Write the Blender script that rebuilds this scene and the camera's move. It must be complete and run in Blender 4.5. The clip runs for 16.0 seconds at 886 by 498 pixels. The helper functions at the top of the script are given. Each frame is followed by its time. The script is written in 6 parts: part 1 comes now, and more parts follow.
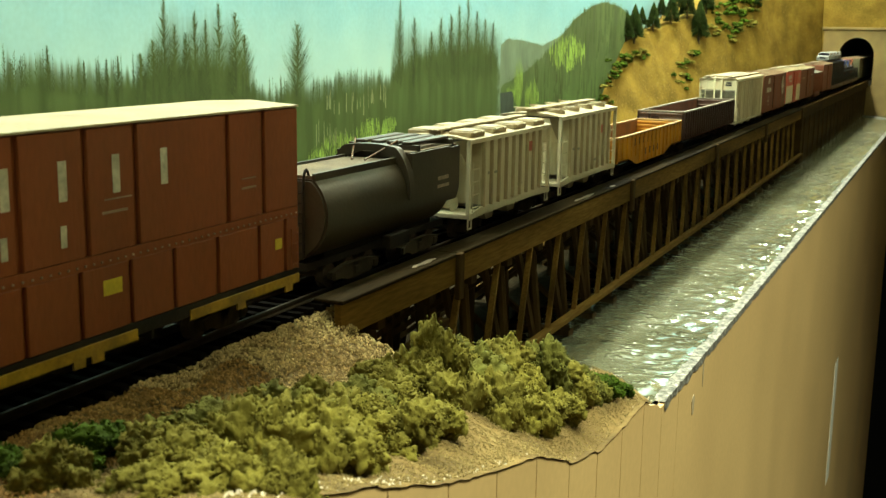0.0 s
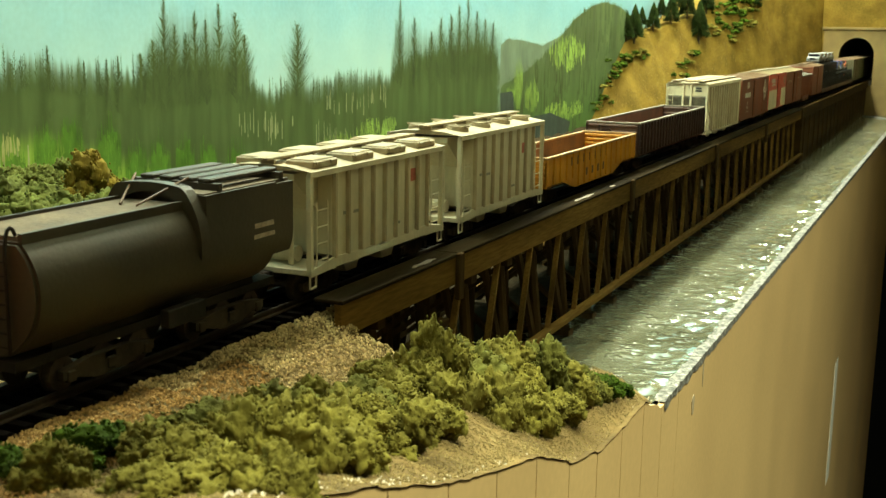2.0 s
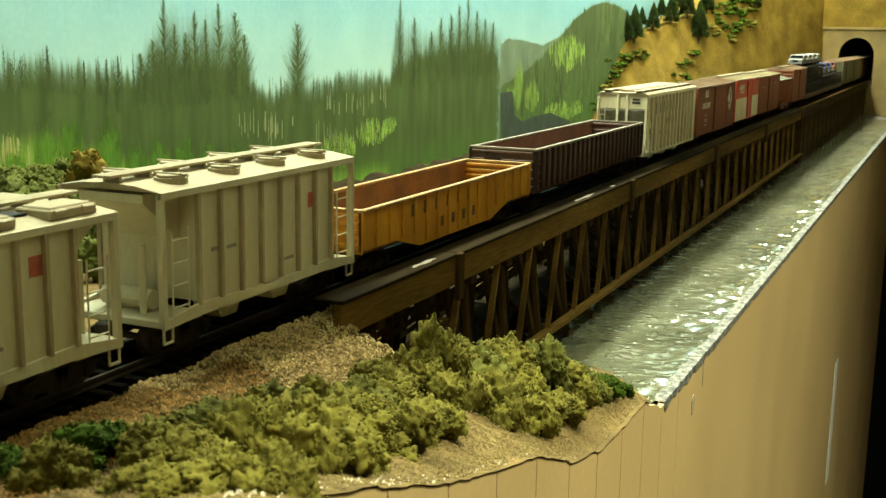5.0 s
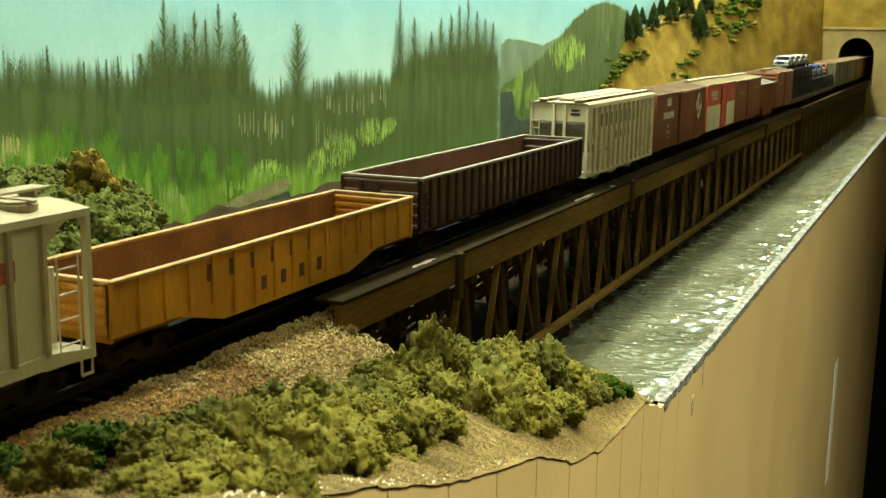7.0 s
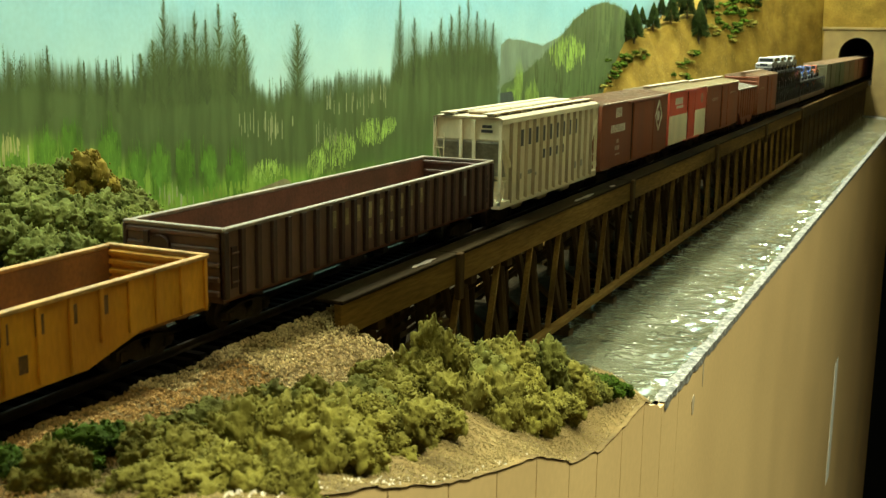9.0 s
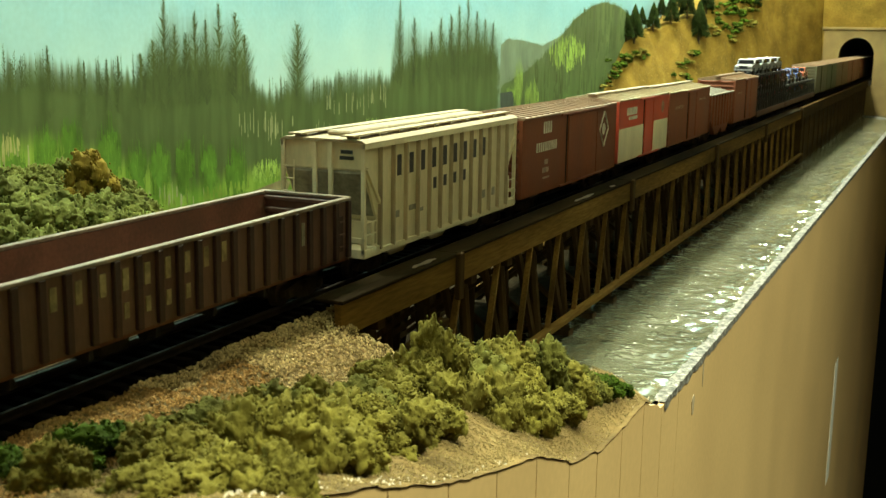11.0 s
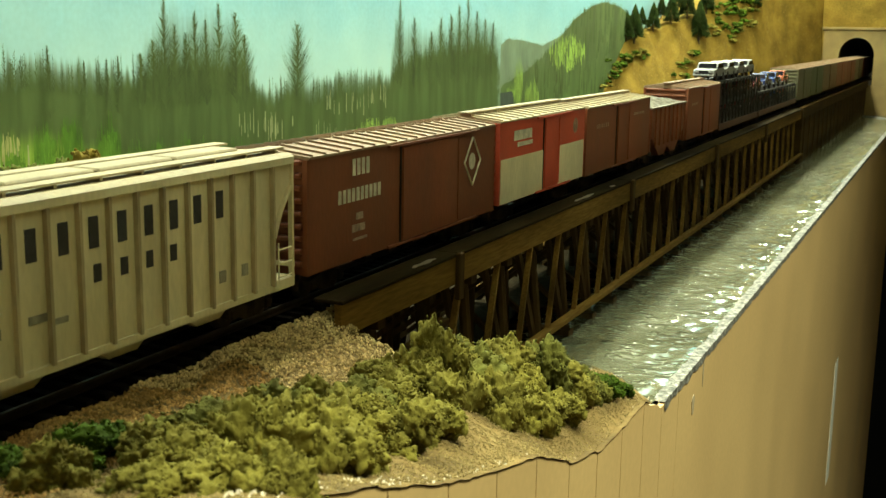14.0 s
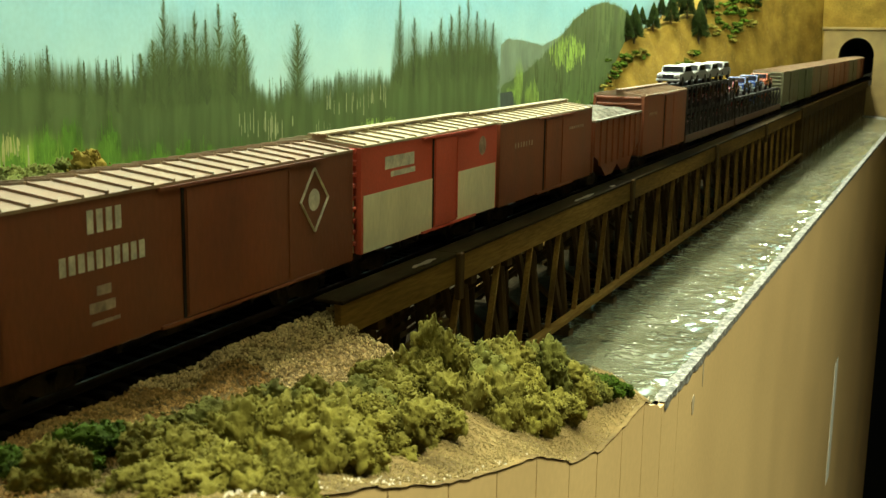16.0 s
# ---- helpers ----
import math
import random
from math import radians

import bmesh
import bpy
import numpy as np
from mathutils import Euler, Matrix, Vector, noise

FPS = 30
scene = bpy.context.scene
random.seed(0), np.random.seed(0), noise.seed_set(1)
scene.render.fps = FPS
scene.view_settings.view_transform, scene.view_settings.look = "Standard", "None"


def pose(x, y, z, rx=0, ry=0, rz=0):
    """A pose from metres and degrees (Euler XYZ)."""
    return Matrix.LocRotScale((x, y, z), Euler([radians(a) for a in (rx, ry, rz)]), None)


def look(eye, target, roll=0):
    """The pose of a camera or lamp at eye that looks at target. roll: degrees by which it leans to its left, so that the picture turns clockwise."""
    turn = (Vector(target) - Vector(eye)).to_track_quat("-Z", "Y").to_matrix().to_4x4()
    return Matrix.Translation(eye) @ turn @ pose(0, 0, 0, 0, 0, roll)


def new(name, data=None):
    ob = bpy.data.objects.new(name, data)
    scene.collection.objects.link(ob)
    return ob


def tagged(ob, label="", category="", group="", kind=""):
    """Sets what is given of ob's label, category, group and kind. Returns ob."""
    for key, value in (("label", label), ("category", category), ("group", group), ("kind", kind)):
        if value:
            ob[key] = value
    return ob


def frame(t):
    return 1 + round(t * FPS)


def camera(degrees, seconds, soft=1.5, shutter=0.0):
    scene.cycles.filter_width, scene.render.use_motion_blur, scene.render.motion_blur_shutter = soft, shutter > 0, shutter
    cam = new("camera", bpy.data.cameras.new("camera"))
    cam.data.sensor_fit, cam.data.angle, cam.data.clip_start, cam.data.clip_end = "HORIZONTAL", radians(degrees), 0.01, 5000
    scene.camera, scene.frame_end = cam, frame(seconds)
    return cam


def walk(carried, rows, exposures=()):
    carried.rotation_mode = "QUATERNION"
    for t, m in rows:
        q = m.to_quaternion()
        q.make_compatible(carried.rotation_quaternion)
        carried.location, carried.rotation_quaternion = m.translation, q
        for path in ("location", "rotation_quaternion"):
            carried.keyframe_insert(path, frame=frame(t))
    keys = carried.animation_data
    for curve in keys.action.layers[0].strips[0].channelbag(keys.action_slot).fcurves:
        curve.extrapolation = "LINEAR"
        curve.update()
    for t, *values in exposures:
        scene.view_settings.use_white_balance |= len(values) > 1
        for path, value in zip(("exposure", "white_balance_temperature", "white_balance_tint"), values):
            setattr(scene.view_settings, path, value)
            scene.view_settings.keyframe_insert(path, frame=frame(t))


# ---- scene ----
cam = camera(42.92, 16.0, soft=1.4)
cam.data.dof.use_dof = True
cam.data.dof.focus_distance, cam.data.dof.aperture_fstop = 0.55, 60.0
EYE = (0.2201, 0.0, 0.0960)
walk(cam, [(0, look(EYE, (-0.1844, 0.8947, -0.0933), 0.938)), (16, look(EYE, (-0.1844, 0.8947, -0.0933), 0.938))],
     [(0, 0.0, 6500, 10), (16, 0.0, 6500, 10)])

# ---- light: strip fixtures under the ceiling of a closed room ----
world = bpy.data.worlds.new("room_dark")
world.use_nodes = True
world.node_tree.nodes["Background"].inputs[0].default_value = (0.9, 0.8, 0.6, 1)
world.node_tree.nodes["Background"].inputs[1].default_value = 0.0
scene.world = world


def strip_lamp(x, y, z, wide, long, watts, colour, tilt=0):
    data = bpy.data.lights.new("strip_lamp", "AREA")
    data.shape, data.size, data.size_y = "RECTANGLE", wide, long
    data.energy, data.color = watts, colour
    ob = new("strip_lamp", data)
    ob.matrix_basis = pose(x, y, z, 0, tilt, 0)
    return ob


strip_lamp(-0.24, 1.53, 0.82, 0.10, 2.68, 57.0, (0.95, 1.0, 0.72))
aisle = strip_lamp(0.62, 0.05, 1.30, 0.20, 2.3, 36.0, (0.94, 1.0, 0.68))
aisle.data.spread = math.radians(85)

# ---- materials ----


def mat(name, colour, rough=0.6, metal=0.0, s1=45.0, s2=700.0, var=0.25, dirt=None, amount=0.3, bump=0.15,
        stretch=(1, 1, 1), island=0.0, spec=0.4, world_space=False):
    """Paint or natural surface: base colour with coarse blotches, fine grain, a dirt layer and relief."""
    m = bpy.data.materials.new(name)
    m.use_nodes = True
    nt = m.node_tree
    n, ln = nt.nodes, nt.links
    b = n["Principled BSDF"]
    b.inputs["Roughness"].default_value = rough
    b.inputs["Metallic"].default_value = metal
    b.inputs["Specular IOR Level"].default_value = spec
    tc = n.new("ShaderNodeTexCoord")
    mp = n.new("ShaderNodeMapping")
    mp.inputs["Scale"].default_value = stretch
    if world_space:
        geo = n.new("ShaderNodeNewGeometry")
        ln.new(geo.outputs["Position"], mp.inputs["Vector"])
    else:
        ln.new(tc.outputs["Object"], mp.inputs["Vector"])

    def noise_tex(scale, detail):
        t = n.new("ShaderNodeTexNoise")
        t.inputs["Scale"].default_value, t.inputs["Detail"].default_value = scale, detail
        ln.new(mp.outputs["Vector"], t.inputs["Vector"])
        return t

    a, c = noise_tex(s1, 5), noise_tex(s2, 3)

    def mix(kind, fac, x, y):
        k = n.new("ShaderNodeMix")
        k.data_type, k.blend_type = "RGBA", kind
        for socket, v in ((k.inputs[0], fac), (k.inputs[6], x), (k.inputs[7], y)):
            if isinstance(v, (int, float, tuple)):
                socket.default_value = v
            else:
                ln.new(v, socket)
        return k.outputs[2]

    def ramp(src, lo, hi, c0, c1):
        r = n.new("ShaderNodeValToRGB")
        r.color_ramp.elements[0].position, r.color_ramp.elements[1].position = lo, hi
        r.color_ramp.elements[0].color, r.color_ramp.elements[1].color = (*c0, 1), (*c1, 1)
        ln.new(src, r.inputs[0])
        return r.outputs[0]

    dark = tuple(v * (1 - var) for v in colour)
    light = tuple(min(1, v * (1 + var * 0.8)) for v in colour)
    col = ramp(a.outputs[0], 0.32, 0.68, dark, light)
    grain = ramp(c.outputs[0], 0.3, 0.7, (1 - var * 0.8,) * 3, (1, 1, 1))
    col = mix("MULTIPLY", 1.0, col, grain)
    if dirt:
        d = noise_tex(s1 * 0.6, 8)
        f = ramp(d.outputs[0], 0.45, 0.75, (0, 0, 0), (amount,) * 3)
        col = mix("MIX", f, col, (*dirt, 1))
    if island:
        g = n.new("ShaderNodeNewGeometry")
        col = mix("MULTIPLY", 1.0, col, ramp(g.outputs["Random Per Island"], 0, 1, (1 - island,) * 3, (1, 1, 1)))
    ln.new(col, b.inputs["Base Color"])
    rr = n.new("ShaderNodeMapRange")
    rr.inputs["To Min"].default_value, rr.inputs["To Max"].default_value = max(0.03, rough - 0.12), min(1, rough + 0.12)
    ln.new(a.outputs[0], rr.inputs["Value"])
    ln.new(rr.outputs[0], b.inputs["Roughness"])
    if bump:
        bp = n.new("ShaderNodeBump")
        bp.inputs["Strength"].default_value, bp.inputs["Distance"].default_value = bump, 0.0006
        ln.new(c.outputs[0], bp.inputs["Height"])
        ln.new(bp.outputs[0], b.inputs["Normal"])
    return m


M = {}
RUST = (0.09, 0.055, 0.03)
M["brown_car"] = mat("brown_car_paint", (0.265, 0.070, 0.020), 0.6, s1=30, var=0.2, dirt=(0.13, 0.05, 0.02), amount=0.4, stretch=(1, 1, 0.35))
M["brown_car2"] = mat("oxide_boxcar_paint", (0.195, 0.050, 0.016), 0.6, s1=30, var=0.22, dirt=RUST, amount=0.4, stretch=(1, 1, 0.35))
M["oxide"] = mat("faded_oxide_paint", (0.225, 0.062, 0.023), 0.55, s1=30, var=0.25, dirt=RUST, amount=0.4, stretch=(1, 1, 0.35))
M["red"] = mat("vermilion_paint", (0.56, 0.085, 0.045), 0.45, s1=30, var=0.15, dirt=RUST, amount=0.2)
M["white_car"] = mat("weathered_white_paint", (0.78, 0.69, 0.46), 0.55, s1=30, var=0.16, dirt=(0.22, 0.18, 0.10), amount=0.4, stretch=(1, 1, 0.3))
M["grey_car"] = mat("light_grey_hopper_paint", (0.68, 0.61, 0.43), 0.5, s1=35, var=0.14, dirt=(0.25, 0.20, 0.11), amount=0.45, stretch=(1, 1, 0.3))
M["roof_dust"] = mat("dusty_roof_paint", (0.40, 0.33, 0.20), 0.7, s1=40, var=0.2, dirt=(0.36, 0.25, 0.14), amount=0.5)
M["roof_tan"] = mat("tan_dusty_roof_paint", (0.29, 0.195, 0.115), 0.7, s1=40, var=0.25, dirt=(0.24, 0.13, 0.08), amount=0.6)
M["yellow_car"] = mat("faded_orange_gondola_paint", (0.66, 0.30, 0.022), 0.55, s1=40, var=0.25, dirt=(0.30, 0.09, 0.012), amount=0.6, stretch=(1, 1, 0.35))
M["dark_gon"] = mat("dark_maroon_gondola_paint", (0.130, 0.070, 0.048), 0.5, s1=40, var=0.3, dirt=(0.16, 0.10, 0.07), amount=0.4, stretch=(1, 1, 0.35))
M["gon_inside"] = mat("rusty_gondola_inside", (0.16, 0.065, 0.04), 0.75, s1=50, var=0.4, dirt=(0.07, 0.035, 0.02), amount=0.6)
M["yellow_inside"] = mat("stained_orange_inside", (0.26, 0.105, 0.022), 0.7, s1=50, var=0.4, dirt=(0.10, 0.04, 0.015), amount=0.6)
M["rib_maroon"] = mat("dark_maroon_rib_paint", (0.045, 0.021, 0.016), 0.55, s1=40, var=0.3)
M["rim"] = mat("worn_pale_rim", (0.23, 0.185, 0.13), 0.6, s1=120, var=0.35)
M["rim_orange"] = mat("worn_orange_rim", (0.46, 0.26, 0.075), 0.6, s1=120, var=0.35)
M["black"] = mat("black_frame_paint", (0.022, 0.02, 0.018), 0.7, s1=80, var=0.4, dirt=(0.07, 0.05, 0.035), amount=0.3, spec=0.15)
M["truck"] = mat("dusty_truck_frame", (0.040, 0.031, 0.021), 0.8, s1=160, var=0.4, dirt=(0.11, 0.08, 0.05), amount=0.5, spec=0.1)
# rib colour holds both rust grime and the shadow line beside each rib
M["rib_grime_shade"] = mat("rust_and_shade_rib", (0.46, 0.375, 0.24), 0.7, s1=60, var=0.35, dirt=(0.16, 0.10, 0.05), amount=0.6, stretch=(1, 1, 0.25))
M["tender"] = mat("grimy_black_tender_paint", (0.040, 0.032, 0.020), 0.50, s1=25, var=0.3, dirt=(0.085, 0.062, 0.034), amount=0.6)
M["coal"] = mat("dusty_bunker_deck", (0.16, 0.12, 0.075), 0.9, s1=90, var=0.35, dirt=(0.06, 0.05, 0.04), amount=0.5, bump=0.5)
M["steel"] = mat("worn_rail_steel", (0.12, 0.10, 0.08), 0.5, 0.5, s1=120, var=0.3, dirt=RUST, amount=0.5)
M["rail_side"] = mat("rusty_rail", (0.06, 0.04, 0.028), 0.7, s1=100, var=0.4)
M["tie"] = mat("creosoted_tie", (0.010, 0.008, 0.007), 0.9, s1=150, var=0.5, stretch=(0.3, 1, 1), spec=0.02)
M["wood"] = mat("stained_trestle_timber", (0.060, 0.034, 0.009), 0.85, s1=60, s2=900, var=0.4, dirt=(0.035, 0.025, 0.015), amount=0.6, stretch=(1, 0.12, 1), bump=0.3, spec=0.03)
M["wood_leg"] = mat("dark_trestle_leg", (0.072, 0.045, 0.018), 0.8, s1=80, var=0.4, stretch=(1, 1, 0.15), bump=0.3, spec=0.03)
M["wood_light"] = mat("girder_face_timber", (0.190, 0.112, 0.028), 0.85, s1=50, s2=900, var=0.5, dirt=(0.035, 0.022, 0.010), amount=0.8, stretch=(1, 0.1, 1), bump=0.3, spec=0.03)
M["wood_top"] = mat("grimy_plank_top", (0.020, 0.014, 0.007), 0.9, s1=60, s2=900, var=0.5, dirt=(0.055, 0.038, 0.016), amount=0.6, stretch=(1, 0.15, 1), bump=0.3, spec=0.02)
M["soil"] = mat("sandy_gravel_soil", (0.19, 0.128, 0.047), 0.95, s1=28, s2=420, var=0.5, dirt=(0.12, 0.078, 0.03), amount=0.75, bump=1.0, spec=0.1, world_space=True)
M["grit"] = mat("loose_grit", (0.33, 0.245, 0.100), 0.95, s1=60, var=0.2, island=0.5, spec=0.1)
M["grit_pale"] = mat("pale_mixed_gravel", (0.95, 0.69, 0.34), 0.95, s1=60, var=0.2, island=0.6, spec=0.1)
# gravel colour browned to carry the train's shade
M["grit_shade"] = mat("shade_brown_gravel", (0.58, 0.36, 0.135), 0.95, s1=60, var=0.2, island=0.5, spec=0.1)
M["scrape"] = mat("scraped_paint", (0.46, 0.36, 0.22), 0.8, s1=200, var=0.2)
M["ballast"] = mat("dark_ballast", (0.014, 0.011, 0.008), 0.95, spec=0.02, s1=80, s2=500, var=0.5, bump=1.0, world_space=True)
M["hill"] = mat("ochre_ground_foam_slope", (0.228, 0.150, 0.027), 0.95, s1=22, s2=300, var=0.4, spec=0.08, dirt=(0.15, 0.088, 0.016), amount=0.6, bump=0.8, world_space=True)
M["portal"] = mat("tan_cast_portal", (0.22, 0.155, 0.056), 0.85, s1=25, var=0.2, dirt=(0.22, 0.15, 0.06), amount=0.3)
M["lining"] = mat("black_lining", (0.010, 0.009, 0.008), 0.9, s1=40, var=0.4)
M["fascia"] = mat("tan_painted_hardboard", (0.62, 0.42, 0.185), 0.55, s1=6, s2=300, var=0.10, dirt=(0.52, 0.32, 0.14), amount=0.35, bump=0.08, world_space=True)
M["rimgrit"] = mat("grey_plaster_rim", (0.29, 0.28, 0.25), 0.7, spec=0.3, s1=330, s2=900, var=0.75, dirt=(0.03, 0.032, 0.026), amount=0.85, bump=0.8, world_space=True)
# near-black tone stands in for the shade between the trestle legs
M["shade_bank"] = mat("trestle_shade_tone", (0.035, 0.026, 0.014), 0.95, spec=0.02, s1=30, s2=400, var=0.4, bump=1.0, world_space=True)
M["hill_tuft"] = mat("ochre_foam_tuft", (0.32, 0.21, 0.045), 0.95, s1=60, var=0.3, island=0.4)
M["plaster"] = mat("bare_white_plaster", (0.50, 0.42, 0.29), 0.9, s1=160, var=0.35, bump=0.6)
M["lichen"] = mat("olive_foam_foliage", (0.150, 0.130, 0.022), 0.95, s1=70, s2=900, var=0.3, bump=0.8, island=0.12, spec=0.1)
# darker copy of the olive foam, painting the shadows among the bushes
M["lichen_shade"] = mat("shaded_olive_foam_foliage", (0.115, 0.112, 0.022), 0.95, s1=70, s2=900, var=0.3, bump=0.8, island=0.12, spec=0.1)
M["tape"] = mat("white_tape", (0.82, 0.82, 0.76), 0.5, s1=80, var=0.06)
M["lichen2"] = mat("grey_green_foam_foliage", (0.118, 0.135, 0.030), 0.95, s1=60, s2=900, var=0.4, bump=0.8, island=0.2, spec=0.1)
M["green_bush"] = mat("fresh_green_foam", (0.052, 0.092, 0.005), 0.95, s1=60, s2=900, var=0.4, bump=0.8, island=0.2, spec=0.1)
M["gold_bush"] = mat("golden_foam", (0.20, 0.145, 0.020), 0.95, s1=60, s2=900, var=0.35, bump=0.8, island=0.15, spec=0.1)
M["conifer"] = mat("dark_conifer_needles", (0.034, 0.056, 0.012), 0.95, s1=60, var=0.5, island=0.5, spec=0.05)
M["bark"] = mat("bark", (0.08, 0.05, 0.03), 0.9)
M["letter_pale"] = mat("pale_lettering", (0.62, 0.58, 0.46), 0.5, s1=200, var=0.3)
M["letter_dim"] = mat("worn_pale_lettering", (0.40, 0.30, 0.22), 0.5, s1=200, var=0.4)
M["letter_dark"] = mat("dark_lettering", (0.045, 0.045, 0.05), 0.5, s1=200, var=0.3)
M["letter_worn"] = mat("worn_yellowed_lettering", (0.34, 0.27, 0.13), 0.6, s1=200, var=0.4)
# grey for stencils, also the painted shade on the long hopper's slope sheets
M["letter_and_shade_grey"] = mat("faint_grey_letter_and_shade", (0.30, 0.28, 0.22), 0.5, s1=200, var=0.3)
M["letter_brown"] = mat("brown_lettering", (0.15, 0.075, 0.03), 0.5, s1=200, var=0.4)
M["mark_red"] = mat("faded_red_emblem", (0.50, 0.13, 0.09), 0.5, s1=200, var=0.3)
M["yellow"] = mat("yellow_sill_paint", (0.50, 0.30, 0.03), 0.5, s1=120, var=0.35, dirt=RUST, amount=0.7)
M["label_yellow"] = mat("yellow_label", (0.62, 0.48, 0.04), 0.5, s1=200, var=0.2)
M["gravel_load"] = mat("grey_gravel_load", (0.20, 0.18, 0.14), 0.95, s1=200, s2=700, var=0.5, bump=1.0)
M["chrome"] = mat("silver_plated_car", (0.20, 0.20, 0.195), 0.42, 0.2, s1=200, var=0.1, bump=0)
M["window_dark"] = mat("dark_car_glass", (0.02, 0.02, 0.025), 0.1, s1=100, var=0.2, bump=0)
M["auto_blue"] = mat("blue_enamel", (0.03, 0.055, 0.17), 0.25, s1=100, var=0.15, bump=0)
M["auto_red"] = mat("orange_red_enamel", (0.36, 0.09, 0.04), 0.25, s1=100, var=0.15, bump=0)
M["auto_maroon"] = mat("maroon_enamel", (0.16, 0.03, 0.03), 0.25, s1=100, var=0.15, bump=0)
M["olive_car"] = mat("olive_boxcar_paint", (0.12, 0.11, 0.055), 0.6, s1=40, var=0.25, dirt=RUST, amount=0.5)
M["green_car"] = mat("dull_green_boxcar_paint", (0.075, 0.095, 0.035), 0.6, s1=40, var=0.25, dirt=RUST, amount=0.4)
M["tan_car"] = mat("brown_ochre_boxcar_paint", (0.17, 0.10, 0.04), 0.6, s1=40, var=0.25, dirt=RUST, amount=0.4)
M["ceiling"] = mat("white_ceiling_paint", (0.55, 0.52, 0.44), 0.9, s1=3, s2=120, var=0.08)
# pale so that the added panel throws light back on the car sides
M["bounce_cream"] = mat("cream_bounce_paint", (0.76, 0.68, 0.50), 0.9, s1=3, s2=120, var=0.06)
M["room"] = mat("beige_room_paint", (0.17, 0.145, 0.10), 0.9, s1=3, s2=120, var=0.1)
M["carpet"] = mat("dark_carpet", (0.05, 0.045, 0.04), 0.95, s1=20, s2=400, var=0.3)
M["dark_wall"] = mat("dark_curtain", (0.012, 0.011, 0.010), 0.95, s1=10, var=0.3)


def painted(name, colour, var, streak=1.0, s1=60, low=None, z0=0.0, z1=0.1):
    """Brushed scenery paint with upright strokes; low: a second colour that takes over below z0."""
    m = mat(name, colour, 0.6, s1=s1, s2=260, var=var, bump=0.05, stretch=(1, 1, streak), world_space=True, spec=0.25)
    if low:
        nt = m.node_tree
        b = nt.nodes["Principled BSDF"]
        src = b.inputs["Base Color"].links[0].from_socket
        geo, sep, mr, k = (nt.nodes.new(t) for t in ("ShaderNodeNewGeometry", "ShaderNodeSeparateXYZ", "ShaderNodeMapRange", "ShaderNodeMix"))
        t = nt.nodes.new("ShaderNodeTexNoise")
        t.inputs["Scale"].default_value = 22
        add = nt.nodes.new("ShaderNodeMath")
        add.operation = "MULTIPLY_ADD"
        add.inputs[1].default_value = 0.05
        nt.links.new(geo.outputs["Position"], sep.inputs[0])
        nt.links.new(geo.outputs["Position"], t.inputs["Vector"])
        nt.links.new(t.outputs[0], add.inputs[0])
        nt.links.new(sep.outputs[2], add.inputs[2])
        mr.inputs["From Min"].default_value, mr.inputs["From Max"].default_value = z0 + 0.025, z1 + 0.025
        nt.links.new(add.outputs[0], mr.inputs["Value"])
        k.data_type = "RGBA"
        nt.links.new(mr.outputs[0], k.inputs[0])
        k.inputs[6].default_value = (*low, 1)
        nt.links.new(src, k.inputs[7])
        nt.links.new(k.outputs[2], b.inputs["Base Color"])
    return m


M["sky"] = painted("painted_sky", (0.28, 0.56, 0.71), 0.14, 1.0, 5, (0.50, 0.74, 0.75), 0.03, 0.13)
FOREST_TOP = [(0.4448, 0.0701), (0.526, 0.0699), (0.5738, 0.0645), (0.6282, 0.0599), (0.6588, 0.0671), (0.6848, 0.0748), (0.7189, 0.0765), (0.7868, 0.0712), (0.8027, 0.0499), (0.8282, 0.0384), (0.8555, 0.0481), (0.9037, 0.0387), (0.9456, 0.045), (1.0516, 0.0471), (1.0708, 0.0641), (1.1326, 0.0722), (1.208, 0.0862), (1.2927, 0.0862), (1.3413, 0.0771), (1.358, 0.0592)]
GRASS_TOP = [(0.4399, 0.034), (0.521, 0.029), (0.5691, 0.024), (0.6239, 0.011), (0.6731, -0.006), (0.7071, -0.022), (0.7596, -0.020), (0.8179, -0.019), (0.8561, -0.0219), (0.95, -0.036), (1.10, -0.040), (1.30, -0.035)]


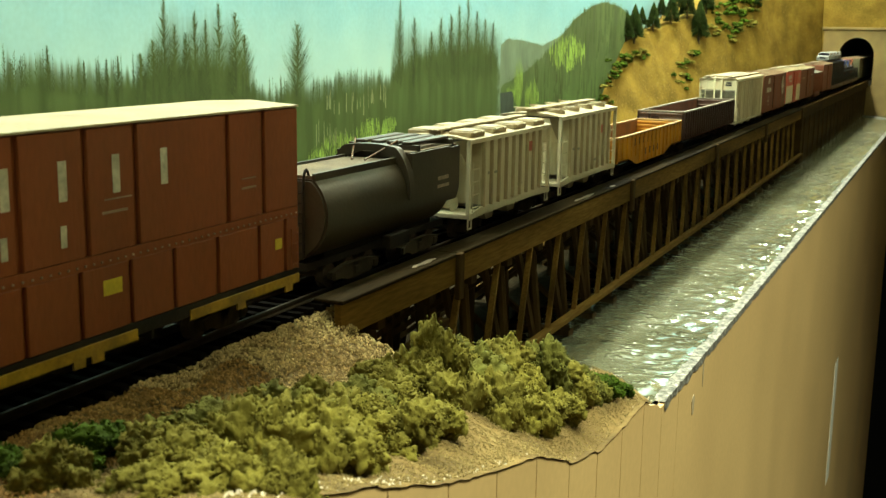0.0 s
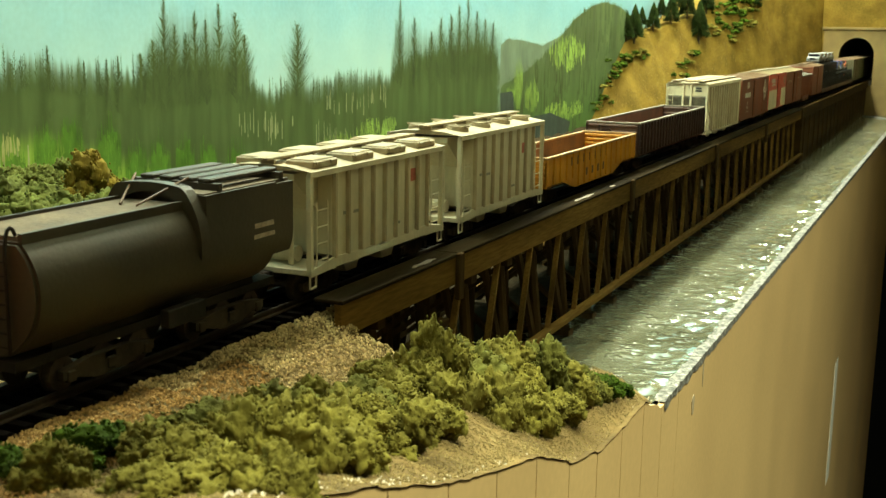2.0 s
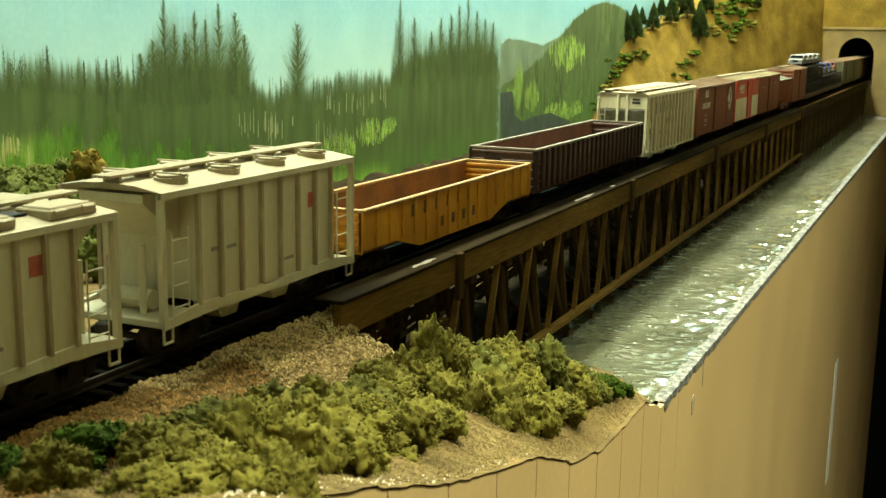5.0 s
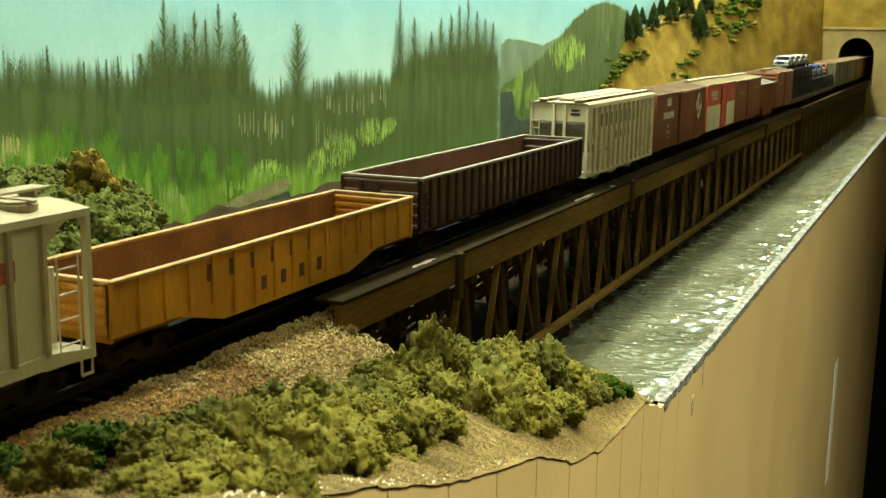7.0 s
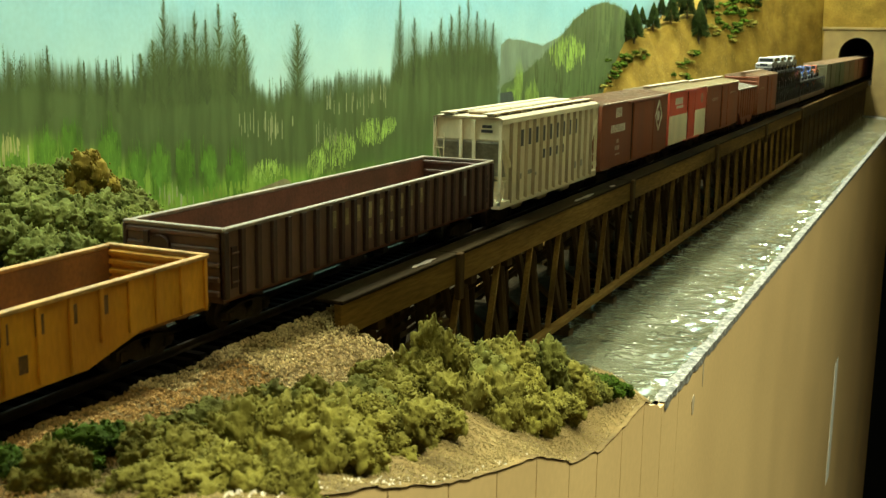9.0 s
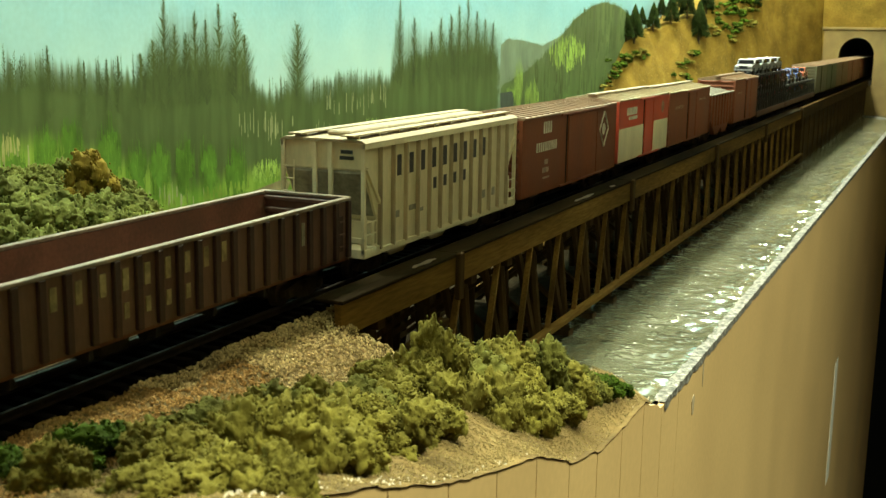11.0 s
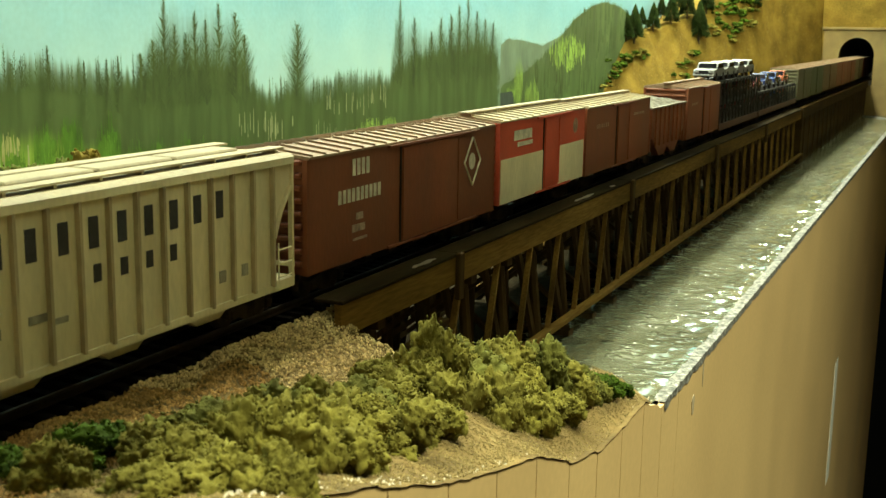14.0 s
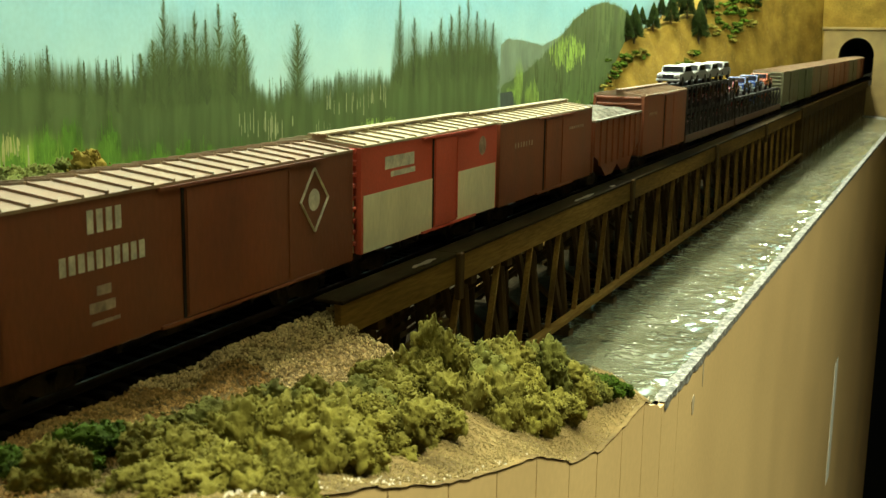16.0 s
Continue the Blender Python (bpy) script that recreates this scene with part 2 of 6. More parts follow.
def brush_band(m, top, colours, spire, soft, y_end, low_z=None, strength=1.0):
    """Wet-brushed paint over what m already shows, below the outline top: soft upper edge, upright bristle marks."""
    nt = m.node_tree
    n, ln = nt.nodes, nt.links
    b = n["Principled BSDF"]
    under = b.inputs["Base Color"].links[0].from_socket
    geo, sep = n.new("ShaderNodeNewGeometry"), n.new("ShaderNodeSeparateXYZ")
    ln.new(geo.outputs["Position"], sep.inputs[0])

    def calc(op, x, y, z=None):
        k = n.new("ShaderNodeMath")
        k.operation = op
        for socket, v in zip(k.inputs, (x, y, z)):
            if isinstance(v, (int, float)):
                socket.default_value = v
            elif v is not None:
                ln.new(v, socket)
        return k.outputs[0]

    def spread(v, a0, a1, smooth=True):
        k = n.new("ShaderNodeMapRange")
        k.interpolation_type = "SMOOTHSTEP" if smooth else "LINEAR"
        k.inputs["From Min"].default_value, k.inputs["From Max"].default_value = a0, a1
        ln.new(v, k.inputs["Value"])
        return k.outputs[0]

    def bristles(scale, squash, detail):
        mp, t = n.new("ShaderNodeMapping"), n.new("ShaderNodeTexNoise")
        mp.inputs["Scale"].default_value = (0, 1, squash)
        t.inputs["Scale"].default_value, t.inputs["Detail"].default_value = scale, detail
        ln.new(geo.outputs["Position"], mp.inputs["Vector"])
        ln.new(mp.outputs[0], t.inputs["Vector"])
        return t.outputs[0]

    def blend(fac, x, y):
        k = n.new("ShaderNodeMix")
        k.data_type = "RGBA"
        for socket, v in ((k.inputs[0], fac), (k.inputs[6], x), (k.inputs[7], y)):
            if isinstance(v, tuple):
                socket.default_value = (*v, 1)
            else:
                ln.new(v, socket)
        return k.outputs[2]

    curve = n.new("ShaderNodeFloatCurve")
    c = curve.mapping.curves[0]
    y0, y1 = top[0][0], top[-1][0]
    norm = [((y - y0) / (y1 - y0), (z + 0.1) / 0.3) for y, z in top]
    c.points[0].location, c.points[-1].location = norm[0], norm[-1]
    for p in norm[1:-1]:
        c.points.new(*p)
    for p in c.points:
        p.handle_type = "VECTOR"
    curve.mapping.update()
    ln.new(spread(sep.outputs[1], y0, y1, False), curve.inputs["Value"])
    line = calc("MULTIPLY_ADD", curve.outputs[0], 0.3, -0.1)
    line = calc("ADD", line, calc("MULTIPLY_ADD", bristles(190, 0.02, 4), spire * 2.4, -spire * 1.2))
    line = calc("ADD", line, calc("MULTIPLY_ADD", bristles(28, 0.3, 3), spire * 1.2, -spire * 0.6))
    over = calc("SUBTRACT", line, sep.outputs[2])
    mask = calc("MULTIPLY", spread(over, -soft * 0.3, soft), spread(calc("MULTIPLY_ADD", bristles(60, 1.0, 4), 0.03, sep.outputs[1]), y_end + 0.03, y_end + 0.005))
    mask = calc("MULTIPLY", mask, strength)
    dark, pale, low = colours
    paint = blend(spread(bristles(70, 0.16, 6), 0.34, 0.70), dark, pale)
    if low:
        paint = blend(spread(calc("MULTIPLY_ADD", bristles(24, 0.6, 5), 0.07, sep.outputs[2]), low_z[0], low_z[1]), low, paint)
    ln.new(blend(mask, under, paint), b.inputs["Base Color"])


brush_band(M["sky"], [(0.4451, 0.0741), (0.5265, 0.0768), (0.5743, 0.0718), (0.6172, 0.0687), (0.6524, 0.0632), (0.7945, 0.054), (0.8283, 0.0418), (0.9039, 0.0516), (0.9676, 0.055), (1.0515, 0.0529), (1.0907, 0.0697), (1.3116, 0.0738)],
           ((0.14, 0.21, 0.16), (0.19, 0.28, 0.22), None), 0.014, 0.010, 1.34)
brush_band(M["sky"], [(0.44, 0.03), (0.645, 0.05), (0.668, 0.092), (0.69, 0.104), (0.755, 0.105), (0.79, 0.095), (0.808, 0.05), (0.848, 0.035), (0.866, 0.080), (0.88, 0.084), (0.90, 0.035), (1.05, 0.045), (1.066, 0.108), (1.15, 0.092), (1.23, 0.116), (1.30, 0.110), (1.36, 0.098)],
           ((0.075, 0.115, 0.040), (0.120, 0.180, 0.080), None), 0.016, 0.030, 1.362, None, 0.62)
brush_band(M["sky"], FOREST_TOP, ((0.062, 0.098, 0.030), (0.088, 0.136, 0.045), (0.080, 0.180, 0.028)), 0.011, 0.012, 1.362, (-0.055, 0.025))
brush_band(M["sky"], GRASS_TOP, ((0.12, 0.27, 0.030), (0.27, 0.44, 0.070), None), 0.008, 0.016, 1.05)
M["p_tree"] = painted("painted_conifer", (0.082, 0.125, 0.042), 0.35, 0.2, 90)
M["p_mount"] = painted("painted_mountain", (0.118, 0.172, 0.070), 0.35, 0.15, 40, (0.085, 0.17, 0.04), -0.05, 0.06)
M["p_mount_far"] = painted("painted_far_mountain", (0.19, 0.26, 0.19), 0.2, 0.3, 40)
M["p_forest_light"] = painted("painted_forest_light_stroke", (0.092, 0.140, 0.050), 0.3, 0.15, 80)
M["p_forest_dark"] = painted("painted_forest_dark_stroke", (0.070, 0.112, 0.036), 0.3, 0.15, 80)
M["p_grass_light"] = painted("painted_sunlit_grass", (0.24, 0.40, 0.06), 0.3, 0.4, 80)
M["p_grass"] = painted("painted_bright_grass", (0.17, 0.34, 0.045), 0.3, 0.3, 60)
M["p_bush"] = painted("painted_green_bush", (0.098, 0.225, 0.026), 0.3, 0.5, 60)
M["p_lime"] = painted("painted_lime_foliage", (0.36, 0.55, 0.12), 0.3, 0.25, 80)
M["p_meadow"] = painted("painted_meadow", (0.42, 0.44, 0.18), 0.2, 1.0, 40)
M["p_trunk"] = painted("painted_pale_trunk", (0.34, 0.38, 0.20), 0.25, 0.3, 90)
M["p_bank"] = painted("painted_sandy_bank", (0.28, 0.26, 0.14), 0.25, 1.0, 60)
M["p_dark"] = painted("painted_dark_water", (0.06, 0.085, 0.075), 0.3, 0.4, 60)


def water_mat():
    m = mat("resin_river", (0.116, 0.120, 0.074), 0.10, s1=16, s2=90, var=0.22, dirt=(0.09, 0.10, 0.08), amount=0.5, bump=0, world_space=True, spec=0.7)
    nt = m.node_tree
    b = nt.nodes["Principled BSDF"]
    geo = nt.nodes.new("ShaderNodeNewGeometry")
    t1, t2 = nt.nodes.new("ShaderNodeTexNoise"), nt.nodes.new("ShaderNodeTexNoise")
    t1.inputs["Scale"].default_value, t2.inputs["Scale"].default_value = 30, 120
    t1.inputs["Detail"].default_value = 3
    for t in (t1, t2):
        nt.links.new(geo.outputs["Position"], t.inputs["Vector"])
    b1, b2 = nt.nodes.new("ShaderNodeBump"), nt.nodes.new("ShaderNodeBump")
    b1.inputs["Strength"].default_value, b1.inputs["Distance"].default_value = 0.4, 0.005
    b2.inputs["Strength"].default_value, b2.inputs["Distance"].default_value = 1.0, 0.0032
    nt.links.new(t1.outputs[0], b1.inputs["Height"])
    peaks = nt.nodes.new("ShaderNodeMapRange")
    peaks.inputs["From Min"].default_value, peaks.inputs["From Max"].default_value = 0.54, 0.74
    nt.links.new(t2.outputs[0], peaks.inputs["Value"])
    nt.links.new(peaks.outputs[0], b2.inputs["Height"])
    nt.links.new(b1.outputs[0], b2.inputs["Normal"])
    nt.links.new(b2.outputs[0], b.inputs["Normal"])
    return m


M["water"] = water_mat()

# ---- mesh helpers ----


def box(bm, x0, x1, y0, y1, z0, z1, bevel=0.0):
    r = bmesh.ops.create_cube(bm, size=1, matrix=Matrix.Translation(((x0 + x1) / 2, (y0 + y1) / 2, (z0 + z1) / 2)) @ Matrix.Diagonal((x1 - x0, y1 - y0, z1 - z0, 1)))
    if bevel:
        es = list({e for v in r["verts"] for e in v.link_edges})
        bmesh.ops.bevel(bm, geom=es, offset=bevel, segments=1, affect="EDGES")


def rod(bm, a, b, r, n=8, r2=None):
    a, b = Vector(a), Vector(b)
    d = b - a
    m = Matrix.Translation((a + b) / 2) @ d.to_track_quat("Z", "Y").to_matrix().to_4x4()
    bmesh.ops.create_cone(bm, cap_ends=True, segments=n, radius1=r, radius2=r if r2 is None else r2, depth=d.length, matrix=m)


def beam(bm, a, b, w, h):
    """A square timber from a to b."""
    a, b = Vector(a), Vector(b)
    d = b - a
    m = Matrix.Translation((a + b) / 2) @ d.to_track_quat("Z", "X").to_matrix().to_4x4()
    bmesh.ops.create_cube(bm, size=1, matrix=m @ Matrix.Diagonal((w, h, d.length, 1)))


def prism(bm, pts, axis, lo, hi):
    """A flat outline pushed along an axis. Outline in (x, z) for axis y, (y, z) for axis x, (x, y) for axis z."""
    def p3(u, w, k):
        return (u, k, w) if axis == "y" else (k, u, w) if axis == "x" else (u, w, k)
    va = [bm.verts.new(p3(u, w, lo)) for u, w in pts]
    vb = [bm.verts.new(p3(u, w, hi)) for u, w in pts]
    fs = [bm.faces.new(va), bm.faces.new(vb[::-1])]
    n = len(pts)
    for i in range(n):
        fs.append(bm.faces.new((va[i], vb[i], vb[(i + 1) % n], va[(i + 1) % n])))
    bmesh.ops.recalc_face_normals(bm, faces=fs)
    bmesh.ops.triangulate(bm, faces=[f for f in fs if len(f.verts) > 4])


def B():
    return bmesh.new()


def mesh_of(name, bm, material, smooth=False):
    me = bpy.data.meshes.new(name)
    bm.to_mesh(me)
    bm.free()
    me.materials.append(material)
    if smooth:
        me.polygons.foreach_set("use_smooth", [True] * len(me.polygons))
    return me


def part(name, bm, material, parent, label="", smooth=False):
    ob = new(name, mesh_of(name, bm, material, smooth))
    ob.parent = parent
    if label:
        tagged(ob, label)
    return ob


def solo(name, bm, material, label, category, group="", kind="", smooth=False):
    return tagged(new(name, mesh_of(name, bm, material, smooth)), label, category, group, kind)


def holder(name, label, category, group="", kind=""):
    return tagged(new(name), label, category, group, kind)


def lerp(x, xs, ys):
    return float(np.interp(x, xs, ys))


WATER = -0.070
EDGE_X = 0.108
BACK_X = -0.320

# ---- room ----


def room():
    for name, d in {"floor": (-0.7, 1.3, -1.3, 4.6, -1.20, -1.15), "ceiling": (-0.7, 1.3, -1.3, 4.6, 1.40, 1.46),
                    "wall_south": (-0.7, 1.3, -1.36, -1.3, -1.15, 1.40), "wall_east": (1.3, 1.36, -1.3, 4.6, -1.15, 1.40),
                    "wall_north": (-0.7, 1.3, 4.6, 4.66, -1.15, 1.40), "wall_west": (-0.76, -0.7, -1.3, 4.6, -1.15, 1.40)}.items():
        bm = B()
        box(bm, *d)
        solo(name, bm, M["ceiling"] if name == "ceiling" else M["carpet"] if name == "floor" else M["room"],
             {"floor": "dark carpet of the train room", "ceiling": "plain white ceiling over the layout"}.get(name, "plain beige wall of the train room"),
             name.split("_")[0], kind="structure")
    # unseen panel, added to bounce the layout lamp and block the aisle lamp
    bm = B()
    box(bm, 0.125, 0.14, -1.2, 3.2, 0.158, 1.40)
    solo("bounce_panel", bm, M["bounce_cream"], "unseen pale panel added above the aisle edge to bounce light", "wall", kind="structure")
    bm = B()
    box(bm, 0.02, 1.2, 2.95, 2.98, -1.15, 0.05)
    solo("aisle_curtain", bm, M["dark_wall"], "dark curtain closing the end of the aisle", "curtain", kind="structure")


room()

# ---- backdrop: a flat board, painted with sky, forest and river bank ----


def backdrop():
    bm = B()
    box(bm, BACK_X - 0.012, BACK_X, -1.2, 4.4, -0.35, 0.75)
    wall = solo("backdrop", bm, M["sky"], "painted backdrop board with teal sky and conifer forest", "backdrop", kind="structure")
    rnd = random.Random(5)
    depth, spent = [BACK_X], [0.0]

    def layer(name, shapes, material, label=""):
        depth[0] += 0.00002 + spent[0]
        spent[0] = min(len(shapes), 300) * 6e-8
        bm = B()
        for i, pts in enumerate(shapes):
            vs = [bm.verts.new((depth[0] + 6e-8 * (i % 300), y, z)) for y, z in pts]
            f = bm.faces.new(vs)
            bmesh.ops.recalc_face_normals(bm, faces=[f])
            if f.normal.x < 0:
                f.normal_flip()
            if len(pts) > 4:
                bmesh.ops.triangulate(bm, faces=[f])
        ob = part(name, bm, material, wall, label)
        return tagged(ob, kind="stuff") if len(shapes) > 30 else ob

    def jagged(top, y0, y1, step, amp, bottom, wide=0.5):
        """A band whose upper edge is a row of spires along the outline top."""
        pts = [(y0, bottom)]
        y = y0
        while y < y1:
            s = step * rnd.uniform(0.6, 1.5) * (0.45 + 0.6 * y)
            z = lerp(y, [p[0] for p in top], [p[1] for p in top])
            pts += [(y + s * 0.32, z - amp * rnd.uniform(0, 0.35)), (y + s * 0.5, z + amp * rnd.uniform(0.1, 1.0)), (y + s * 0.68, z - amp * rnd.uniform(0, 0.35))]
            y += s
        pts.append((y1, bottom))
        return pts

    def tree(y, z1, z0, w, n=190):
        """A painted conifer: a thin spire with many fine upswept strokes."""
        out = [[(y - w * 0.022, z0), (y + w * 0.022, z0), (y + w * 0.006, z1), (y - w * 0.006, z1)]]
        for i in range(n):
            k = (i + rnd.random()) / n
            z = z1 + (z0 - z1) * k
            r = w * (0.05 + 0.50 * k ** 0.8) * rnd.uniform(0.25, 1.1)
            side = rnd.choice((-1, 1))
            t = 0.0003 + 0.0004 * rnd.random()
            up = r * rnd.uniform(0.5, 1.7)
            out.append([(y, z - t), (y + side * r, z + up), (y, z + t)])
        return out

    def strokes(top, y0, y1, zlow, n, tall, wide):
        """Upright brush strokes scattered below the outline top."""
        out = []
        for _ in range(n):
            y = rnd.uniform(y0, y1)
            zt = lerp(y, [p[0] for p in top], [p[1] for p in top])
            z = rnd.uniform(zlow, zt)
            hgt, w = tall * rnd.uniform(0.4, 1.3), wide * rnd.uniform(0.4, 1.4)
            hgt = min(hgt, zt + 0.010 - z)
            out.append([(y - w, z - hgt * 0.4), (y, z - hgt * 0.55), (y + w, z - hgt * 0.35), (y + w * 0.3, z + hgt * 0.5), (y - w * 0.3, z + hgt * 0.45)])
        return out

    def blob(y, z, ry, rz, n=40, rough=0.25):
        off = rnd.random() * 50
        return [(y + ry * math.cos(a) * k, z + rz * math.sin(a) * k) for i in range(n) for a in (i * math.tau / n,)
                for k in (1 + rough * (noise.noise((math.cos(a) * 2 + off, math.sin(a) * 2, off)) + 0.6 * noise.noise((math.cos(a) * 7 + off, math.sin(a) * 7, off))),)]

    def brush(y, z, ry, rz, n):
        """Loose upright strokes that fill an oval."""
        out = []
        for _ in range(n):
            a, r = rnd.random() * math.tau, math.sqrt(rnd.random())
            yy, zz = y + ry * r * math.cos(a), z + rz * r * math.sin(a)
            w, hgt = ry * rnd.uniform(0.006, 0.024), rz * rnd.uniform(0.3, 1.1)
            out.append([(yy - w, zz - hgt * 0.5), (yy + w, zz - hgt * 0.5), (yy + w * 0.4, zz + hgt * 0.5), (yy - w * 0.5, zz + hgt * 0.45)])
        return out

    layer("painted_far_mountain", [jagged([(1.259, 0.0609), (1.3302, 0.0736), (1.3876, 0.089), (1.4508, 0.0862), (1.5194, 0.0799), (1.6173, 0.096), (1.7867, 0.1147), (1.926, 0.0784)], 1.362, 2.2, 0.004, 0.004, -0.1)], M["p_mount_far"], "grey-violet far mountain")
    layer("painted_mountain", [jagged([(1.3158, 0.004), (1.3718, 0.0301), (1.4542, 0.0462), (1.5209, 0.0643), (1.6168, 0.1001), (1.6681, 0.1214), (1.7521, 0.1422), (1.8293, 0.1497), (1.9151, 0.1429), (2.0313, 0.1181), (2.2088, 0.0773)], 1.366, 2.6, 0.004, 0.008, -0.3)], M["p_mount"], "olive green mountain slope")
    layer("painted_slope_light", strokes([(1.3158, 0.004), (1.3718, 0.0301), (1.4542, 0.0462), (1.5209, 0.0643), (1.6168, 0.1001), (1.6681, 0.1214), (1.7521, 0.1422), (1.8293, 0.1497), (1.9151, 0.1429), (2.0313, 0.1181), (2.2088, 0.0773)], 1.40, 2.1, 0.0, 150, 0.03, 0.004), M["p_forest_light"], "lighter slope brushwork")
    layer("painted_slope_shade", strokes([(1.3158, 0.004), (1.3718, 0.0301), (1.4542, 0.0462), (1.5209, 0.0643), (1.6168, 0.1001), (1.6681, 0.1214), (1.7521, 0.1422), (1.8293, 0.1497), (1.9151, 0.1429), (2.0313, 0.1181), (2.2088, 0.0773)], 1.40, 2.1, -0.05, 170, 0.03, 0.004), M["p_forest_dark"], "darker slope brushwork")
    shapes = []
    for (y, z), w in zip([(0.6867, 0.1157), (0.6736, 0.0863), (0.6991, 0.0975), (0.7238, 0.1076), (0.7379, 0.1023), (0.7554, 0.1144), (0.7783, 0.1074), (0.7907, 0.0909), (0.8732, 0.0996), (0.5675, 0.0828), (0.6008, 0.0728), (0.6232, 0.0736), (1.0761, 0.1268), (1.1103, 0.1101), (1.1538, 0.0949), (1.1789, 0.1094), (1.2068, 0.1143), (1.2305, 0.1264), (1.2552, 0.1336), (1.2836, 0.1198), (1.3093, 0.1108), (1.3355, 0.1071), (0.6593, 0.0771), (0.7126, 0.0914), (0.635, 0.0754)], [0.0355, 0.0347, 0.0311, 0.0327, 0.0277, 0.0369, 0.0494, 0.0374, 0.0564, 0.0149, 0.0117, 0.0124, 0.0467, 0.0414, 0.0441, 0.0459, 0.052, 0.0539, 0.0556, 0.0578, 0.0547, 0.0566, 0.0251, 0.0282, 0.0127]):
        shapes += tree(y, z, min(z - 0.04, 0.036), w)
    layer("painted_tree", shapes, M["p_tree"], "tall brushed conifers")
    shapes, line = [], FOREST_TOP
    for _ in range(190):
        y = 0.42 + 0.94 * rnd.random() ** 1.2
        z = lerp(y, [p[0] for p in line], [p[1] for p in line])
        tall = rnd.uniform(0.004, 0.016)
        shapes += tree(y, z + tall, z - 0.012, 0.009 * rnd.uniform(0.6, 1.2) * (0.5 + 0.6 * y), 26)
    layer("painted_small_tree", shapes, M["p_forest_light"], "row of small brushed conifers")
    shapes = []
    for y, z in [(0.8017, 0.016), (0.8232, 0.0131), (0.8456, 0.01), (0.9455, 0.0273), (0.9906, 0.0278), (1.0266, 0.0319), (0.924, -0.0018), (0.9565, -0.007), (0.5311, 0.0154), (0.6865, -0.0289), (0.7071, -0.0337)]:
        for _ in range(7):
            yy, zz = y + rnd.uniform(-0.024, 0.024), z + rnd.uniform(-0.006, 0.006)
            hgt = rnd.uniform(0.008, 0.022)
            w = rnd.uniform(0.0004, 0.0011)
            shapes.append([(yy - w, zz - hgt / 2), (yy + w, zz - hgt / 2), (yy + w * 0.5, zz + hgt / 2), (yy - w * 0.5, zz + hgt / 2)])
    layer("painted_trunk", shapes, M["p_trunk"], "pale trunks in the forest")
    layer("painted_meadow", brush(0.495, 0.0215, 0.045, 0.010, 120), M["p_meadow"], "yellow meadow")
    gleam = []
    shapes = []
    for (y, z), r in zip([(0.5624, 0.0088), (0.5862, 0.013), (0.6222, 0.0071), (0.6517, -0.0059), (0.6774, -0.0086), (0.7081, -0.0096), (0.7371, -0.0147), (0.5349, 0.0025), (0.7757, -0.0234)], [0.0216, 0.0205, 0.0224, 0.0198, 0.021, 0.0209, 0.0206, 0.015, 0.0257]):
        shapes += [blob(y, z, r * 0.46, r * 0.75, 48, 0.7)] + brush(y, z, r * 0.62, r * 1.0, 120)
        gleam += brush(y + r * 0.18, z + r * 0.3, r * 0.35, r * 0.5, 26)
    layer("painted_bush", shapes, M["p_bush"], "round green bushes")
    layer("painted_bush_gleam", gleam, M["p_grass"], "sunlit strokes on the bushes")
    shapes = []
    for (y, z), (ry, rz) in zip([(0.8223, -0.025), (0.9454, -0.017), (1.0147, -0.0041), (1.0524, -0.0009), (1.6336, 0.0695), (1.4297, 0.0281), (1.4842, 0.0106), (1.6302, -0.0169), (0.9031, -0.0265), (1.4032, 0.0179)], [(0.0268, 0.0108), (0.0401, 0.0184), (0.0372, 0.0149), (0.0182, 0.0106), (0.0959, 0.0282), (0.0193, 0.0373), (0.0322, 0.0234), (0.1004, 0.017), (0.0183, 0.0157), (0.0166, 0.0119)]):
        shapes += brush(y, z, ry * 0.9, rz * 0.75, 150)
    layer("painted_lime_tree", shapes, M["p_lime"], "lime green young foliage")
    layer("painted_sunlit_grass", strokes([(0.4399, 0.0159), (0.521, 0.004), (0.5691, -0.005), (0.6239, -0.0151), (0.6731, -0.0294), (0.7071, -0.0328), (0.7596, -0.0287), (0.8179, -0.0255), (0.8561, -0.0219), (0.8633, -0.0431)], 0.45, 0.87, -0.06, 260, 0.010, 0.0022), M["p_grass_light"], "sunlit grass strokes")
    layer("painted_bank", [[(0.6847, -0.0658), (0.7206, -0.0544), (0.7751, -0.0423), (0.8493, -0.0344), (0.8596, -0.0386), (0.8538, -0.0451), (0.7914, -0.0516), (0.7585, -0.0599), (0.7125, -0.0748)]], M["p_bank"], "sandy bank")
    layer("painted_stream", [[(0.7271, -0.0773), (0.7547, -0.0574), (0.7914, -0.0521), (0.8557, -0.0463), (0.8593, -0.0529), (0.7996, -0.06), (0.7738, -0.0852)], [(1.3647, 0.0195), (1.4093, 0.0199), (1.4202, -0.0128), (1.449, -0.0222), (1.5052, -0.0179), (1.5656, -0.0174), (1.6597, -0.0358), (1.6367, -0.0728), (1.3798, -0.0809), (1.372, -0.0283)]], M["p_dark"], "dark stream")
    return wall


backdrop()

# ---- bank, river, hill, portal ----
ZF_Y = [-0.4, 0.09, 0.161, 0.185, 0.223, 0.249, 0.28, 0.318, 0.353, 0.387, 0.418, 0.452, 0.478, 0.495]
ZF_Z = [0.010, 0.012, 0.012, 0.0044, -0.0086, -0.0174, -0.0252, -0.0341, -0.0484, -0.0559, -0.0569, -0.0567, -0.066, -0.076]


